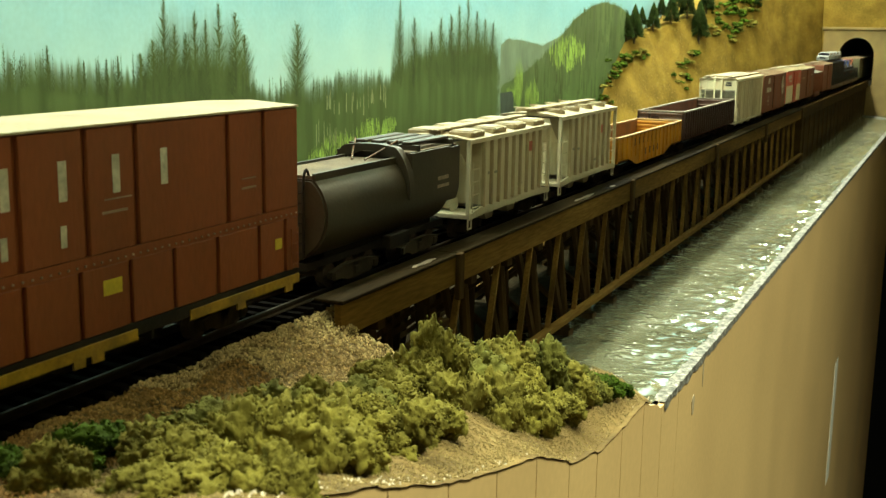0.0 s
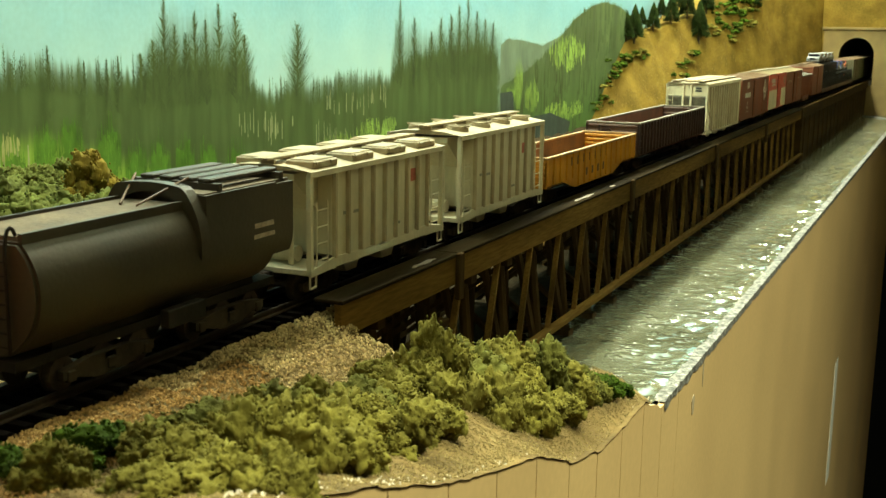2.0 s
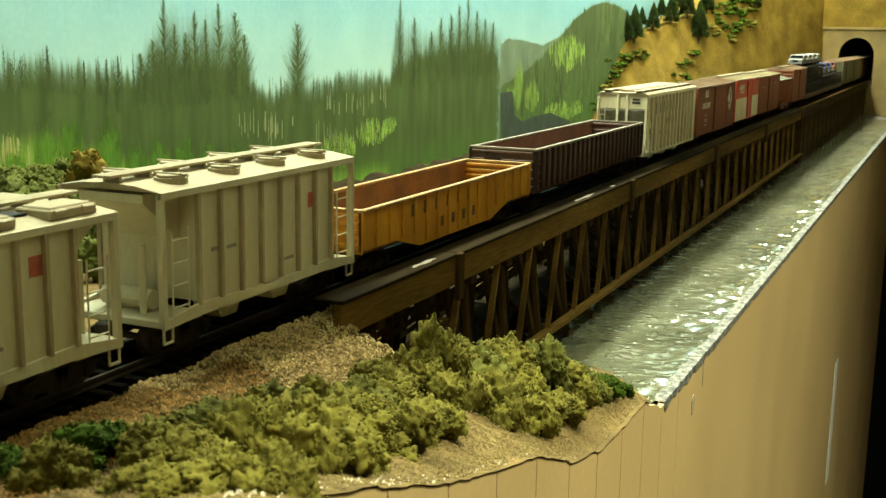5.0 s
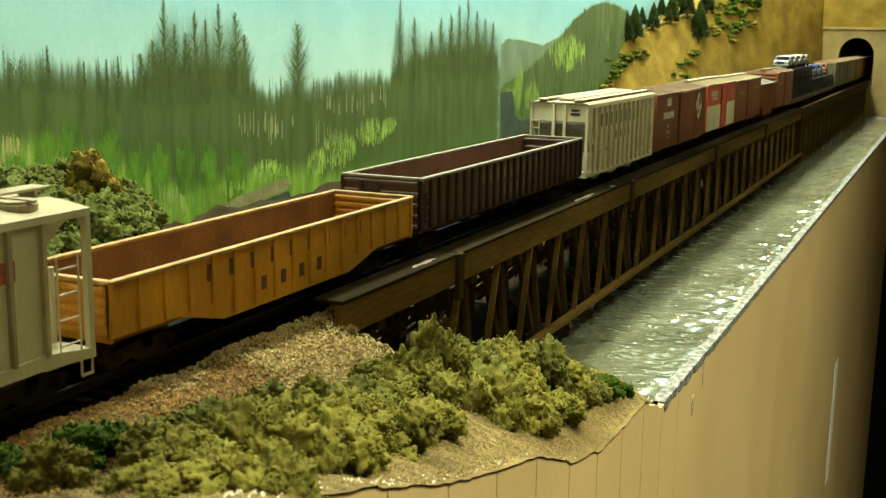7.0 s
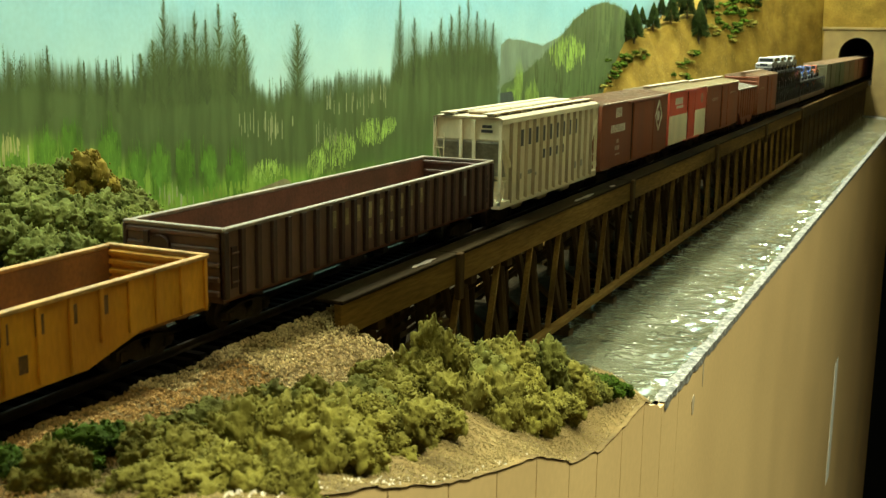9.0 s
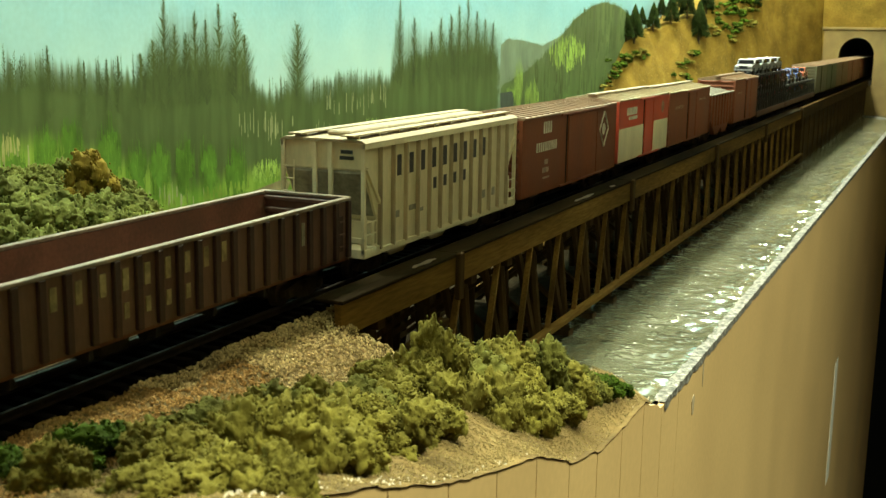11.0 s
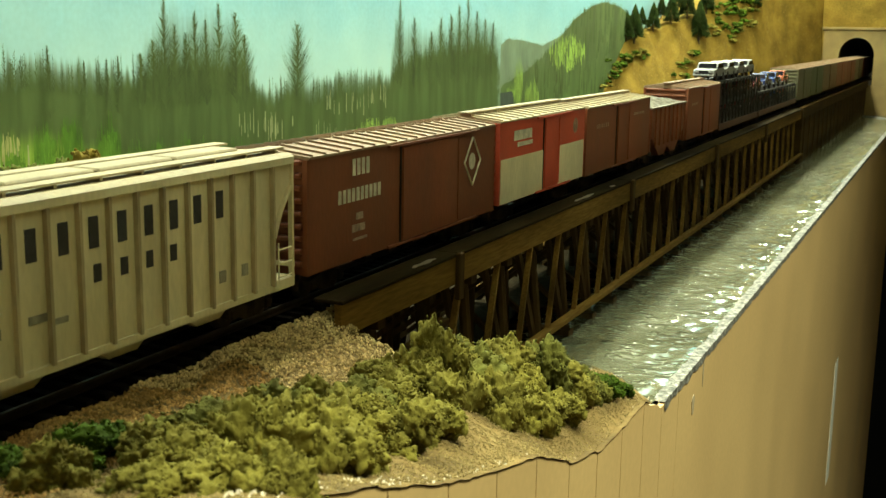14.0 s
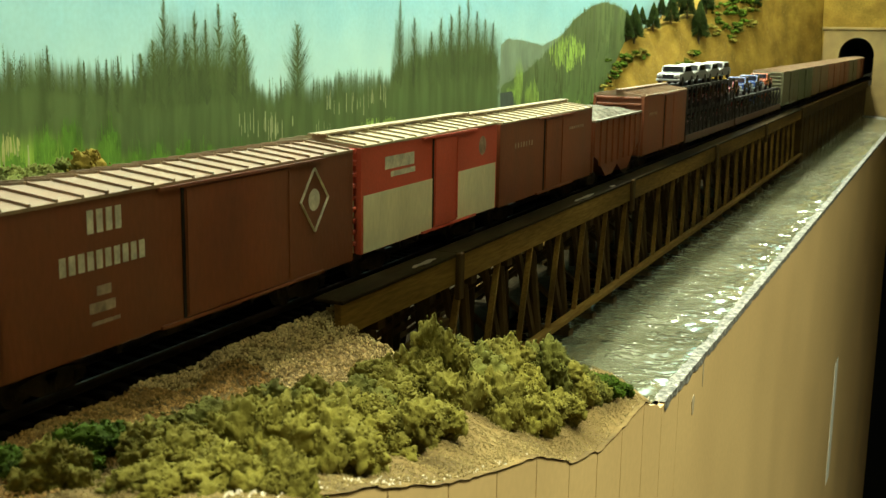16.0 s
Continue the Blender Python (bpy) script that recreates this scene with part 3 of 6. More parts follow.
def edge_height(y):
    return lerp(y, ZF_Y, ZF_Z) + 0.0016 * noise.noise((y * 60, 3.1, 0)) + 0.0008 * noise.noise((y * 210, 1.1, 0))


def bank_height(x, y):
    if x > 0.02:
        k = min(1.0, (x - 0.02) / 0.088)
        z = -0.0035 + (edge_height(y) + 0.0035) * k + 0.003 * math.exp(-((x - 0.032) / 0.012) ** 2)
    elif x > 0.0155:
        z = -0.007 + 0.0036 * (x - 0.0155) / 0.0045
    else:
        z = -0.007 + max(0.0, -x - 0.03) * 0.03
    shore = lerp(x, [0.03, 0.048, 0.072, 0.108], [0.338, 0.343, 0.420, 0.498]) if x > 0 else 0.338 + max(0.0, -0.03 - x) * 0.9
    shore += 0.006 * noise.noise((x * 40, y * 40, 7))
    if y > shore:
        z -= (y - shore) * 1.5
    return max(z, -0.085)


def soil_height(x, y):
    z = bank_height(x, y)
    if x > 0.019 or x < -0.02:
        z += (0.0016 * noise.noise((x * 70, y * 70, 0)) + 0.0009 * noise.noise((x * 260, y * 260, 2))) * min(1.0, max(0.0, (EDGE_X - x) / 0.012))
    return z


def grid(bm, us, vs, f):
    rows = [[bm.verts.new(f(u, v)) for v in vs] for u in us]
    for i in range(len(us) - 1):
        for j in range(len(vs) - 1):
            bm.faces.new((rows[i][j], rows[i + 1][j], rows[i + 1][j + 1], rows[i][j + 1]))


def land():
    bm = B()

    def f(x, y):
        z = soil_height(x, y)
        if y > 0.46:
            x = min(x, EDGE_X)
        return (x, y, z)
    grid(bm, np.linspace(BACK_X, EDGE_X + 0.0030, 162), np.linspace(-0.4, 0.85, 400), f)
    bmesh.ops.recalc_face_normals(bm, faces=bm.faces)
    solo("ground", bm, M["soil"], "sandy brown gravel bank beside the track", "ground", kind="structure", smooth=True)
    bm = B()
    xs = list(np.linspace(BACK_X, 0.07, 60)) + list(np.linspace(0.0715, EDGE_X - 0.002, 38))
    grid(bm, xs, np.linspace(0.30, 2.68, 1300),
         lambda x, y: (x, y, WATER + 0.0009 * noise.noise((x * 45, y * 24, 1)) + 0.0017 * max(0.0, (x - 0.080) / 0.026) ** 2
                    + 0.0027 * lerp(y, [0.5, 0.75, 1.0], [0.4, 0.6, 1.0]) * max(0.0, (x - 0.074) / 0.032) * noise.noise((x * 80, y * 70, 5)) + 0.0005 * max(0.0, (x - 0.05) / 0.056) * noise.noise((x * 130, y * 110, 8))))
    solo("river", bm, M["water"], "glossy grey-green resin river with ripples", "water", kind="structure", smooth=True)
    bm = B()
    box(bm, BACK_X, EDGE_X, -0.4, 2.68, -0.11, -0.09)
    solo("river_bed", bm, M["soil"], "plywood river bed under the resin", "base", kind="structure")
    # added bank: covers the bright water behind the legs with painted shade
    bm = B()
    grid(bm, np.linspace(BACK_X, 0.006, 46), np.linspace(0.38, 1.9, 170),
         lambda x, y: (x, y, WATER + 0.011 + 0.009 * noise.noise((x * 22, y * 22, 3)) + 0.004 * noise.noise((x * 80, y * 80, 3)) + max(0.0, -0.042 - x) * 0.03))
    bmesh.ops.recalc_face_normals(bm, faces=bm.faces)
    solo("shade_bank", bm, M["shade_bank"], "dark bank added behind the trestle to stand for shade", "ground", kind="structure", smooth=True)
    # pale gravel heaped by the track, browned at the near end as painted shade, tan grit towards the fascia
    rnd = random.Random(3)
    pale, brown, tan = B(), B(), B()
    for _ in range(62000):
        x, y = rnd.uniform(0.019, 0.109), rnd.uniform(0.12, 0.47)
        z = soil_height(x, y)
        if z < WATER:
            continue
        heap = x + 0.012 * noise.noise((x * 60, y * 60, 4)) < 0.062
        in_shade = y + 0.07 * noise.noise((x * 35, y * 35, 9)) + (x - 0.03) * -1.2 < 0.255
        bm = tan if not heap else brown if in_shade else pale
        r = rnd.uniform(0.0002, 0.0007 if heap else 0.0004)
        m = Matrix.Translation((x, y, z + r * 0.5)) @ Euler((rnd.random() * 6, rnd.random() * 6, 0)).to_matrix().to_4x4() @ Matrix.Diagonal((r, r * rnd.uniform(0.6, 1), r * 0.8, 1))
        p = [bm.verts.new(m @ Vector(v)) for v in ((1, 0, 0), (-1, 0, 0), (0, 1, 0), (0, -1, 0), (0, 0, 1), (0, 0, -1))]
        for a, b, c in ((0, 2, 4), (2, 1, 4), (1, 3, 4), (3, 0, 4), (2, 0, 5), (1, 2, 5), (3, 1, 5), (0, 3, 5)):
            bm.faces.new((p[a], p[b], p[c]))
    solo("gravel", pale, M["grit_pale"], "pale mixed gravel heaped beside the track", "gravel", kind="stuff")
    solo("shade_gravel", brown, M["grit_shade"], "gravel crumbs browned to paint the shade beside the ties", "soil", kind="stuff")
    solo("grit", tan, M["grit"], "loose tan grit scattered over the bank", "gravel", kind="stuff")


land()


def hill_x(y, z):
    k = max(0.0, 2.68 - y)
    x = -0.065 - 0.2995 * k - 0.408 * min(1.0, k / 0.65) * max(z, -0.05) - 0.05 * max(0.0, z) * (k < 0.65)
    return x + 0.005 * noise.noise((y * 7, z * 7, 4)) + 0.0012 * noise.noise((y * 40, z * 40, 9))


def hill():
    bm = B()
    def slope(y, v):
        top = lerp(y, [1.95, 2.0, 2.055, 2.12, 2.18, 2.24, 2.28, 2.35, 2.5, 2.7], [0.083, 0.092, 0.104, 0.117, 0.130, 0.150, 0.175, 0.22, 0.32, 0.45])
        if v <= 0.85:
            z = -0.09 + (top + 0.09) * v / 0.85
            return (max(hill_x(y, z), BACK_X - 0.004), y, z + 0.003 * noise.noise((y * 30, v * 9, 2)))
        t = (v - 0.85) / 0.15
        x = max(hill_x(y, top), BACK_X - 0.004)
        return (x + (BACK_X - 0.004 - x) * t, y, top + 0.004 * math.sin(t * 3.1) - 0.006 * t + 0.003 * noise.noise((y * 30, v * 9, 2)))
    grid(bm, np.linspace(1.66, 2.70, 150), np.linspace(0, 1, 110), slope)
    bmesh.ops.recalc_face_normals(bm, faces=bm.faces)
    solo("hillside", bm, M["hill"], "steep ochre hillside covered in ground foam", "hill", kind="structure", smooth=True)
    rnd = random.Random(17)
    bm = B()
    for _ in range(3200):
        y, v = rnd.uniform(1.80, 2.67), rnd.uniform(0.25, 0.85)
        p = Vector(slope(y, v))
        if p.x < BACK_X + 0.002:
            continue
        r = rnd.uniform(0.0006, 0.0022) * (0.4 + rnd.random())
        m = Matrix.Translation(p) @ Euler((rnd.random() * 6, 0, 0)).to_matrix().to_4x4() @ Matrix.Diagonal((r * 0.35, r * 1.2, r * 0.9, 1))
        q = [bm.verts.new(m @ Vector(v)) for v in ((1, 0, 0), (-1, 0, 0), (0, 1, 0), (0, -1, 0), (0, 0, 1), (0, 0, -1))]
        for i, j, k in ((0, 2, 4), (2, 1, 4), (1, 3, 4), (3, 0, 4), (2, 0, 5), (1, 2, 5), (3, 1, 5), (0, 3, 5)):
            bm.faces.new((q[i], q[j], q[k]))
    solo("hill_tufts", bm, M["hill_tuft"], "scattered ochre foam tufts on the hillside", "ground cover", kind="stuff")
    # end wall with the tunnel mouth
    arch = [(-0.033, -0.006), (-0.033, 0.058)] + [(0.004 - 0.037 * math.cos(a), 0.058 + 0.040 * math.sin(a)) for a in np.linspace(0.15, math.pi - 0.15, 14)] + [(0.041, 0.058), (0.041, -0.006)]
    bm = B()
    prism(bm, [(-0.33, -0.006)] + arch + [(0.35, -0.006), (0.35, 0.55), (-0.33, 0.55)], "y", 2.68, 2.72)
    box(bm, -0.33, 0.35, 2.68, 2.72, -0.35, -0.0061)
    solo("wall_tunnel", bm, M["hill"], "ochre end wall of scenery above the tunnel", "wall", kind="structure")
    portal = holder("tunnel_portal", "tan cast tunnel portal with a rounded arch", "tunnel portal")
    bm = B()
    prism(bm, [(-0.067, -0.006)] + arch + [(0.100, -0.006), (0.100, 0.114), (-0.067, 0.114)], "y", 2.672, 2.681)
    box(bm, -0.067, 0.100, 2.672, 2.6805, -0.085, -0.0062)
    part("face", bm, M["portal"], portal)
    bm = B()
    box(bm, -0.071, 0.104, 2.668, 2.681, 0.1141, 0.120, 0.001)
    part("coping", bm, M["portal"], portal, "projecting coping course")
    bm = B()
    n = len(arch)
    va = [bm.verts.new((x, 2.70, z)) for x, z in arch]
    vb = [bm.verts.new((x, 4.4, z)) for x, z in arch]
    for i in range(n - 1):
        bm.faces.new((va[i], va[i + 1], vb[i + 1], vb[i]))
    bm.faces.new(vb)
    part("lining", bm, M["lining"], portal, "black tunnel lining")


hill()


def fascia():
    ys = list(np.arange(-0.5, 0.50, 0.004))
    wall = holder("fascia", "tan painted fascia board along the aisle edge", "fascia", kind="structure")
    # upright grooved boards along the bank
    edges = np.arange(-0.5, 0.53, 0.034)
    for a, b in zip(edges[:-1], edges[1:]):
        bm = B()
        top = [(y, max(edge_height(y), -0.0685) - 0.0005) for y in np.linspace(a + 0.0004, b - 0.0004, 9)]
        prism(bm, [(a + 0.0004, -0.95)] + top + [(b - 0.0004, -0.95)], "x", EDGE_X, EDGE_X + 0.0026)
        part("board", bm, M["fascia"], wall)
    bm = B()
    y0 = float(edges[-1])
    pts = [(EDGE_X, y0)] + [(EDGE_X, 2.45)] + [(EDGE_X - 0.22 * (1 - math.cos(a)), 2.45 + 0.22 * math.sin(a)) for a in np.linspace(0.15, 1.55, 10)]
    outer = [(x + 0.0026, y) for x, y in pts]
    prism(bm, pts + outer[::-1], "z", -0.95, -0.0685)
    part("panel", bm, M["fascia"], wall, "smooth tan panel along the river")
    bm = B()
    box(bm, EDGE_X - 0.02, EDGE_X - 0.006, -0.5, 2.3, -1.15, -0.96)
    part("skirt", bm, M["dark_wall"], wall, "dark cloth skirt below the fascia")
    # rough plaster rim between water and board
    bm = B()
    prev = None
    for y in np.arange(0.490, 2.665, 0.0025):
        z = WATER + 0.0022 + 0.0011 * noise.noise((y * 170, 0, 0)) + 0.0006 * noise.noise((y * 420, 0, 0))
        w = 0.0040 + 0.0020 * noise.noise((y * 90, 5, 0)) + 0.0010 * noise.noise((y * 300, 5, 0))
        xo = EDGE_X if y < 2.45 else EDGE_X - 0.22 * (1 - math.cos(math.asin(min(1, (y - 2.45) / 0.22))))
        row = [bm.verts.new(v) for v in ((xo - w, y, WATER - 0.002), (xo - w + 0.001, y, z), (xo + 0.0029, y, z + 0.0002), (xo + 0.0029, y, WATER - 0.0016 + 0.0022 * noise.noise((y * 90, 2, 0)) + 0.0010 * noise.noise((y * 330, 2, 0))))]
        if prev:
            for i in range(3):
                bm.faces.new((prev[i], prev[i + 1], row[i + 1], row[i]))
        prev = row
    bmesh.ops.recalc_face_normals(bm, faces=bm.faces)
    solo("river_rim", bm, M["rimgrit"], "rough speckled grey rim along the river edge", "rim", kind="structure")
    # broken white plaster along the edge of the bank
    rnd = random.Random(8)
    bm = B()
    for _ in range(300):
        y = rnd.uniform(0.12, 0.30) if rnd.random() < 0.75 else rnd.uniform(0.3, 0.49)
        z = edge_height(y)
        r = rnd.uniform(0.0002, 0.0006)
        bmesh.ops.create_icosphere(bm, subdivisions=1, radius=r, matrix=Matrix.Translation((EDGE_X - rnd.uniform(-0.001, 0.005), y, max(z, -0.067) - r * 0.1)) @ Euler((rnd.random(), rnd.random(), rnd.random())).to_matrix().to_4x4() @ Matrix.Diagonal((0.8, 2.3, 0.5, 1)))
    solo("plaster_edge", bm, M["plaster"], "crumbling white plaster along the scenery edge", "plaster", kind="stuff")
    bm = B()
    box(bm, EDGE_X + 0.0026, EDGE_X + 0.0034, 1.428, 1.462, -0.46, -0.30)
    solo("tape_strip", bm, M["tape"], "narrow white tape strip stuck on the fascia", "tape")
    for y, z, w, hgt in ((0.555, -0.083, 0.006, 0.011), (0.577, -0.072, 0.0025, 0.016)):
        bm = B()
        pts = [(y + w * 0.5 * math.cos(a) * (1 + 0.3 * math.sin(3 * a) + 0.2 * math.sin(7 * a + y * 40)), z - 0.006 + hgt * 0.5 * math.sin(a)) for a in np.linspace(0, math.tau, 15)[:-1]]
        prism(bm, pts, "x", EDGE_X + 0.0026, EDGE_X + 0.0029)
        solo("paint_patch", bm, M["scrape"], "scraped pale patch on the tan fascia", "scrape")


fascia()

# ---- track and trestle ----


def track():
    t = holder("track", "model railway track with dark ties and worn rails", "track", kind="structure")
    bm = B()
    prism(bm, [(-0.030, -0.012), (-0.022, -0.0048), (0.0165, -0.0048), (0.022, -0.012)], "y", -0.4, 0.336)
    part("ballast", bm, M["ballast"], t, "dark ballast shoulder")
    for x in (-0.00825, 0.00825):
        bm = B()
        prism(bm, [(x - 0.0009, -0.0026), (x + 0.0009, -0.0026), (x + 0.0009, -0.0022), (x + 0.0003, -0.0018), (x + 0.00035, -0.0008),
                   (x - 0.00035, -0.0008), (x - 0.0003, -0.0018), (x - 0.0009, -0.0022)], "y", -0.4, 4.3)
        rail = part("rail", bm, M["rail_side"], t)
        bm = B()
        box(bm, x - 0.0005, x + 0.0005, -0.4, 4.3, -0.0008, 0.0)
        part("rail_head", bm, M["steel"], rail, "bright worn rail head")
    bm = B()
    box(bm, -0.0155, 0.0155, -0.0015, 0.0015, -0.0048, -0.0026)
    me = mesh_of("tie", bm, M["tie"])
    for i in range(290):
        ob = new("tie", me)
        ob.parent = t
        ob.location = (0.0004 * math.sin(i * 2.3), -0.15 + i * 0.0072, 0)
    bm = B()
    for i in range(180):
        y = -0.15 + (290 + i) * 0.0072
        box(bm, -0.0155, 0.0155, y - 0.0015, y + 0.0015, -0.0048, -0.0026)
    tagged(part("far_ties", bm, M["tie"], t), kind="stuff")


track()


def trestle():
    t = holder("trestle_bridge", "brown stained timber trestle bridge over the river", "bridge")
    bm = B()
    box(bm, -0.029, 0.0292, 0.332, 2.675, -0.0095, -0.0048)
    part("deck", bm, M["wood"], t, "dark timber deck")
    cuts = [0.330, 0.430, 0.708, 0.985, 1.255, 1.555]
    for side in (1, -1):
        for a, b in zip(cuts[:-1], cuts[1:]):
            bm = B()
            x0, x1 = (0.0295, 0.0325) if side > 0 else (-0.0325, -0.0295)
            box(bm, x0, x1, a + 0.0005, b - 0.0005, -0.0095, 0.0025, 0.0003)
            girder = part("girder", bm, M["wood_light"], t, "long sawn timber girder")
            bm = B()
            box(bm, x0 - (0.0082 if side > 0 else 0.0006), x1 + (0.0006 if side > 0 else 0.0082), a + 0.0005, b - 0.0005, 0.0026, 0.0040, 0.0003)
            part("cap_plank", bm, M["wood_top"], girder, "grimy dark plank on top")
        for y in cuts[1:]:
            bm = B()
            box(bm, *((0.0326, 0.0350) if side > 0 else (-0.0350, -0.0326)), y - 0.0024, y + 0.0024, -0.016, 0.0042, 0.0004)
            part("splice_post", bm, M["wood_leg"], t)
    for y0, y1, x in ((0.597, 0.634, 0.0300), (0.392, 0.414, 0.0296), (0.668, 0.676, 0.0305)):
        bm = B()
        n = 14
        prism(bm, [(x + 0.0019 * math.sin(a) * (0.7 + 0.3 * math.sin(5 * a + y0)), (y0 + y1) / 2 + (y1 - y0) / 2 * math.cos(a)) for a in np.linspace(0, math.tau, n + 1)[:-1]], "z", 0.00402, 0.0043)
        solo("glue_patch", bm, M["rim"], "pale dried glue patch on the girder top", "patch")
    rnd = random.Random(2)
    # bents
    for i in range(27):
        y = 0.366 + i * 0.0445
        foot = max(WATER - 0.004, bank_height(0.02, y) - 0.01)
        for x0, x1 in ((-0.024, -0.030), (-0.009, -0.010), (0.009, 0.010), (0.024, 0.030)):
            bm = B()
            rod(bm, (x0, y, -0.0115), (x1 + rnd.uniform(-0.001, 0.001), y + rnd.uniform(-0.001, 0.001), foot), 0.0026, 8)
            part("leg", bm, M["wood_leg"], t)
        bm = B()
        box(bm, -0.030, 0.030, y - 0.003, y + 0.003, -0.0145, -0.0096, 0.0003)
        part("bent_cap", bm, M["wood_leg"], t)
        if foot < -0.05:
            bm = B()
            box(bm, -0.034, 0.034, y - 0.0035, y + 0.0035, WATER - 0.002, WATER + 0.003, 0.0003)
            part("mud_sill", bm, M["wood_leg"], t)
        bm = B()
        beam(bm, (-0.024, y + 0.0036, -0.016), (0.029, y + 0.0036, -0.058), 0.0022, 0.0032)
        part("sway_brace", bm, M["wood_leg"], t)
        bm = B()
        beam(bm, (0.024, y - 0.0036, -0.016), (-0.029, y - 0.0036, -0.058), 0.0022, 0.0032)
        part("sway_brace", bm, M["wood_leg"], t)
    # longitudinal braces and chords
    for side in (1, -1):
        for i in range(26):
            y = 0.366 + i * 0.0445
            if y < 0.40:
                continue
            bm = B()
            beam(bm, (side * 0.0340, y + 0.002, -0.058), (side * 0.0300, y + 0.028, -0.010), 0.0026, 0.0026)
            part("brace", bm, M["wood_light"], t)
            bm = B()
            beam(bm, (side * 0.0305, y + 0.036, -0.061), (side * 0.0265, y + 0.020, -0.012), 0.0026, 0.0026)
            part("brace", bm, M["wood_leg"], t)
        for a, b in ((0.372, 0.70), (0.7005, 1.05), (1.0505, 1.56)):
            bm = B()
            beam(bm, (side * 0.0355, a, -0.0570 + 0.001 * math.sin(a * 9)), (side * 0.0355, b, -0.0570 + 0.001 * math.sin(b * 9)), 0.0026, 0.0044)
            part("chord", bm, M["wood_light"], t, "long horizontal chord timber")
    # solid far approach
    bm = B()
    box(bm, -0.031, 0.031, 1.58, 2.671, WATER - 0.01, -0.0097)
    part("abutment", bm, M["wood"], t, "solid dark timber abutment wall")
    for i in range(18):
        bm = B()
        box(bm, 0.0311, 0.0328, 1.60 + i * 0.058, 1.606 + i * 0.058, WATER - 0.002, -0.0098)
        part("post", bm, M["wood_leg"], t)
    for side in (1, -1):
        bm = B()
        box(bm, *((0.0295, 0.034) if side > 0 else (-0.034, -0.0295)), 1.556, 2.671, -0.0096, 0.0052, 0.0003)
        part("girder", bm, M["wood"], t)
    # the short raking bent at the near bank
    for dz in (0, 0.016):
        bm = B()
        beam(bm, (0.0335, 0.348, -0.030 - dz), (0.0335, 0.415, -0.022 - dz), 0.0026, 0.005)
        part("brace", bm, M["wood"], t)
    bm = B()
    box(bm, -0.034, 0.034, 0.3305, 0.336, -0.05, -0.0096, 0.0004)
    part("end_sill", bm, M["wood_leg"], t)


trestle()

# ---- rolling stock: car space is x across, y along the track, z up from the rail head ----
W2 = 0.0187
SPEED = 0.07030
movers = []      # (thing, y at the start, x, z)
wheelsets = []   # wheelset parts with their place in their truck


def car(name, y0, y1, label, category="freight car"):
    ob = holder(name, label, category, "cars of the train")
    ob.location = (0, (y0 + y1) / 2, 0)
    movers.append((ob, (y0 + y1) / 2, 0.0, 0.0))
    return ob, (y1 - y0) / 2


def wheel_mesh():
    bm = B()
    for s in (-1, 1):
        rod(bm, (s * 0.0070, 0, 0), (s * 0.0096, 0, 0), 0.0048, 16)
        rod(bm, (s * 0.0066, 0, 0), (s * 0.0071, 0, 0), 0.0053, 16)
        for k in range(4):
            a = k * math.pi / 2
            box(bm, s * 0.0096 - 0.0002, s * 0.0096 + 0.0002, 0.0022 * math.cos(a) - 0.0006, 0.0022 * math.cos(a) + 0.0006, 0.0022 * math.sin(a) - 0.0006, 0.0022 * math.sin(a) + 0.0006)
    rod(bm, (-0.0125, 0, 0), (0.0125, 0, 0), 0.0011, 8)
    return mesh_of("wheelset", bm, M["rail_side"])


def frame_mesh(axles):
    bm = B()
    h = max(axles)
    for s in (-1, 1):
        x0, x1 = (0.0105, 0.0128) if s > 0 else (-0.0128, -0.0105)
        prism(bm, [(-h - 0.003, 0.0040), (-h - 0.003, 0.0066), (-h * 0.5, 0.0082), (h * 0.5, 0.0082), (h + 0.003, 0.0066), (h + 0.003, 0.0040), (h - 0.0015, 0.0040), (h * 0.4, 0.0020), (-h * 0.4, 0.0020), (-h + 0.0015, 0.0040)], "x", x0, x1)
        for y in axles:
            box(bm, s * 0.0120 - 0.0014, s * 0.0120 + 0.0014, y - 0.0016, y + 0.0016, 0.0032, 0.0064, 0.0003)
        for y in (-0.0018, 0, 0.0018):
            rod(bm, (s * 0.0122, y, 0.0024), (s * 0.0122, y, 0.0060), 0.0008, 6)
    box(bm, -0.0128, 0.0128, -0.0022, 0.0022, 0.0046, 0.0078)
    return mesh_of("truck", bm, M["truck"])


WHEEL = wheel_mesh()
TRUCK4, TRUCK6 = frame_mesh((-0.0098, 0.0098)), frame_mesh((-0.0155, 0.0, 0.0155))


def trucks(ob, ys, six=False, top=0.0095):
    for y in ys:
        tr = new("truck", TRUCK6 if six else TRUCK4)
        tr.parent, tr.location = ob, (0, y, 0)
        for dy in ((-0.0155, 0, 0.0155) if six else (-0.0098, 0.0098)):
            w = new("wheelset", WHEEL)
            w.parent, w.location = tr, (0, dy, 0.0050)
            wheelsets.append((w, dy))
        bm = B()
        rod(bm, (0, y, 0.0076), (0, y, top), 0.003, 10)
        part("bolster", bm, M["black"], ob)


def couplers(ob, h, material=None):
    for s in (-1, 1):
        bm = B()
        box(bm, -0.0016, 0.0016, min(s * (h - 0.006), s * (h + 0.003)), max(s * (h - 0.006), s * (h + 0.003)), 0.0085, 0.0110, 0.0003)
        box(bm, -0.0026, 0.0024, min(s * (h + 0.002), s * (h + 0.0052)), max(s * (h + 0.002), s * (h + 0.0052)), 0.0080, 0.0115, 0.0005)
        part("coupler", bm, material or M["rail_side"], ob)


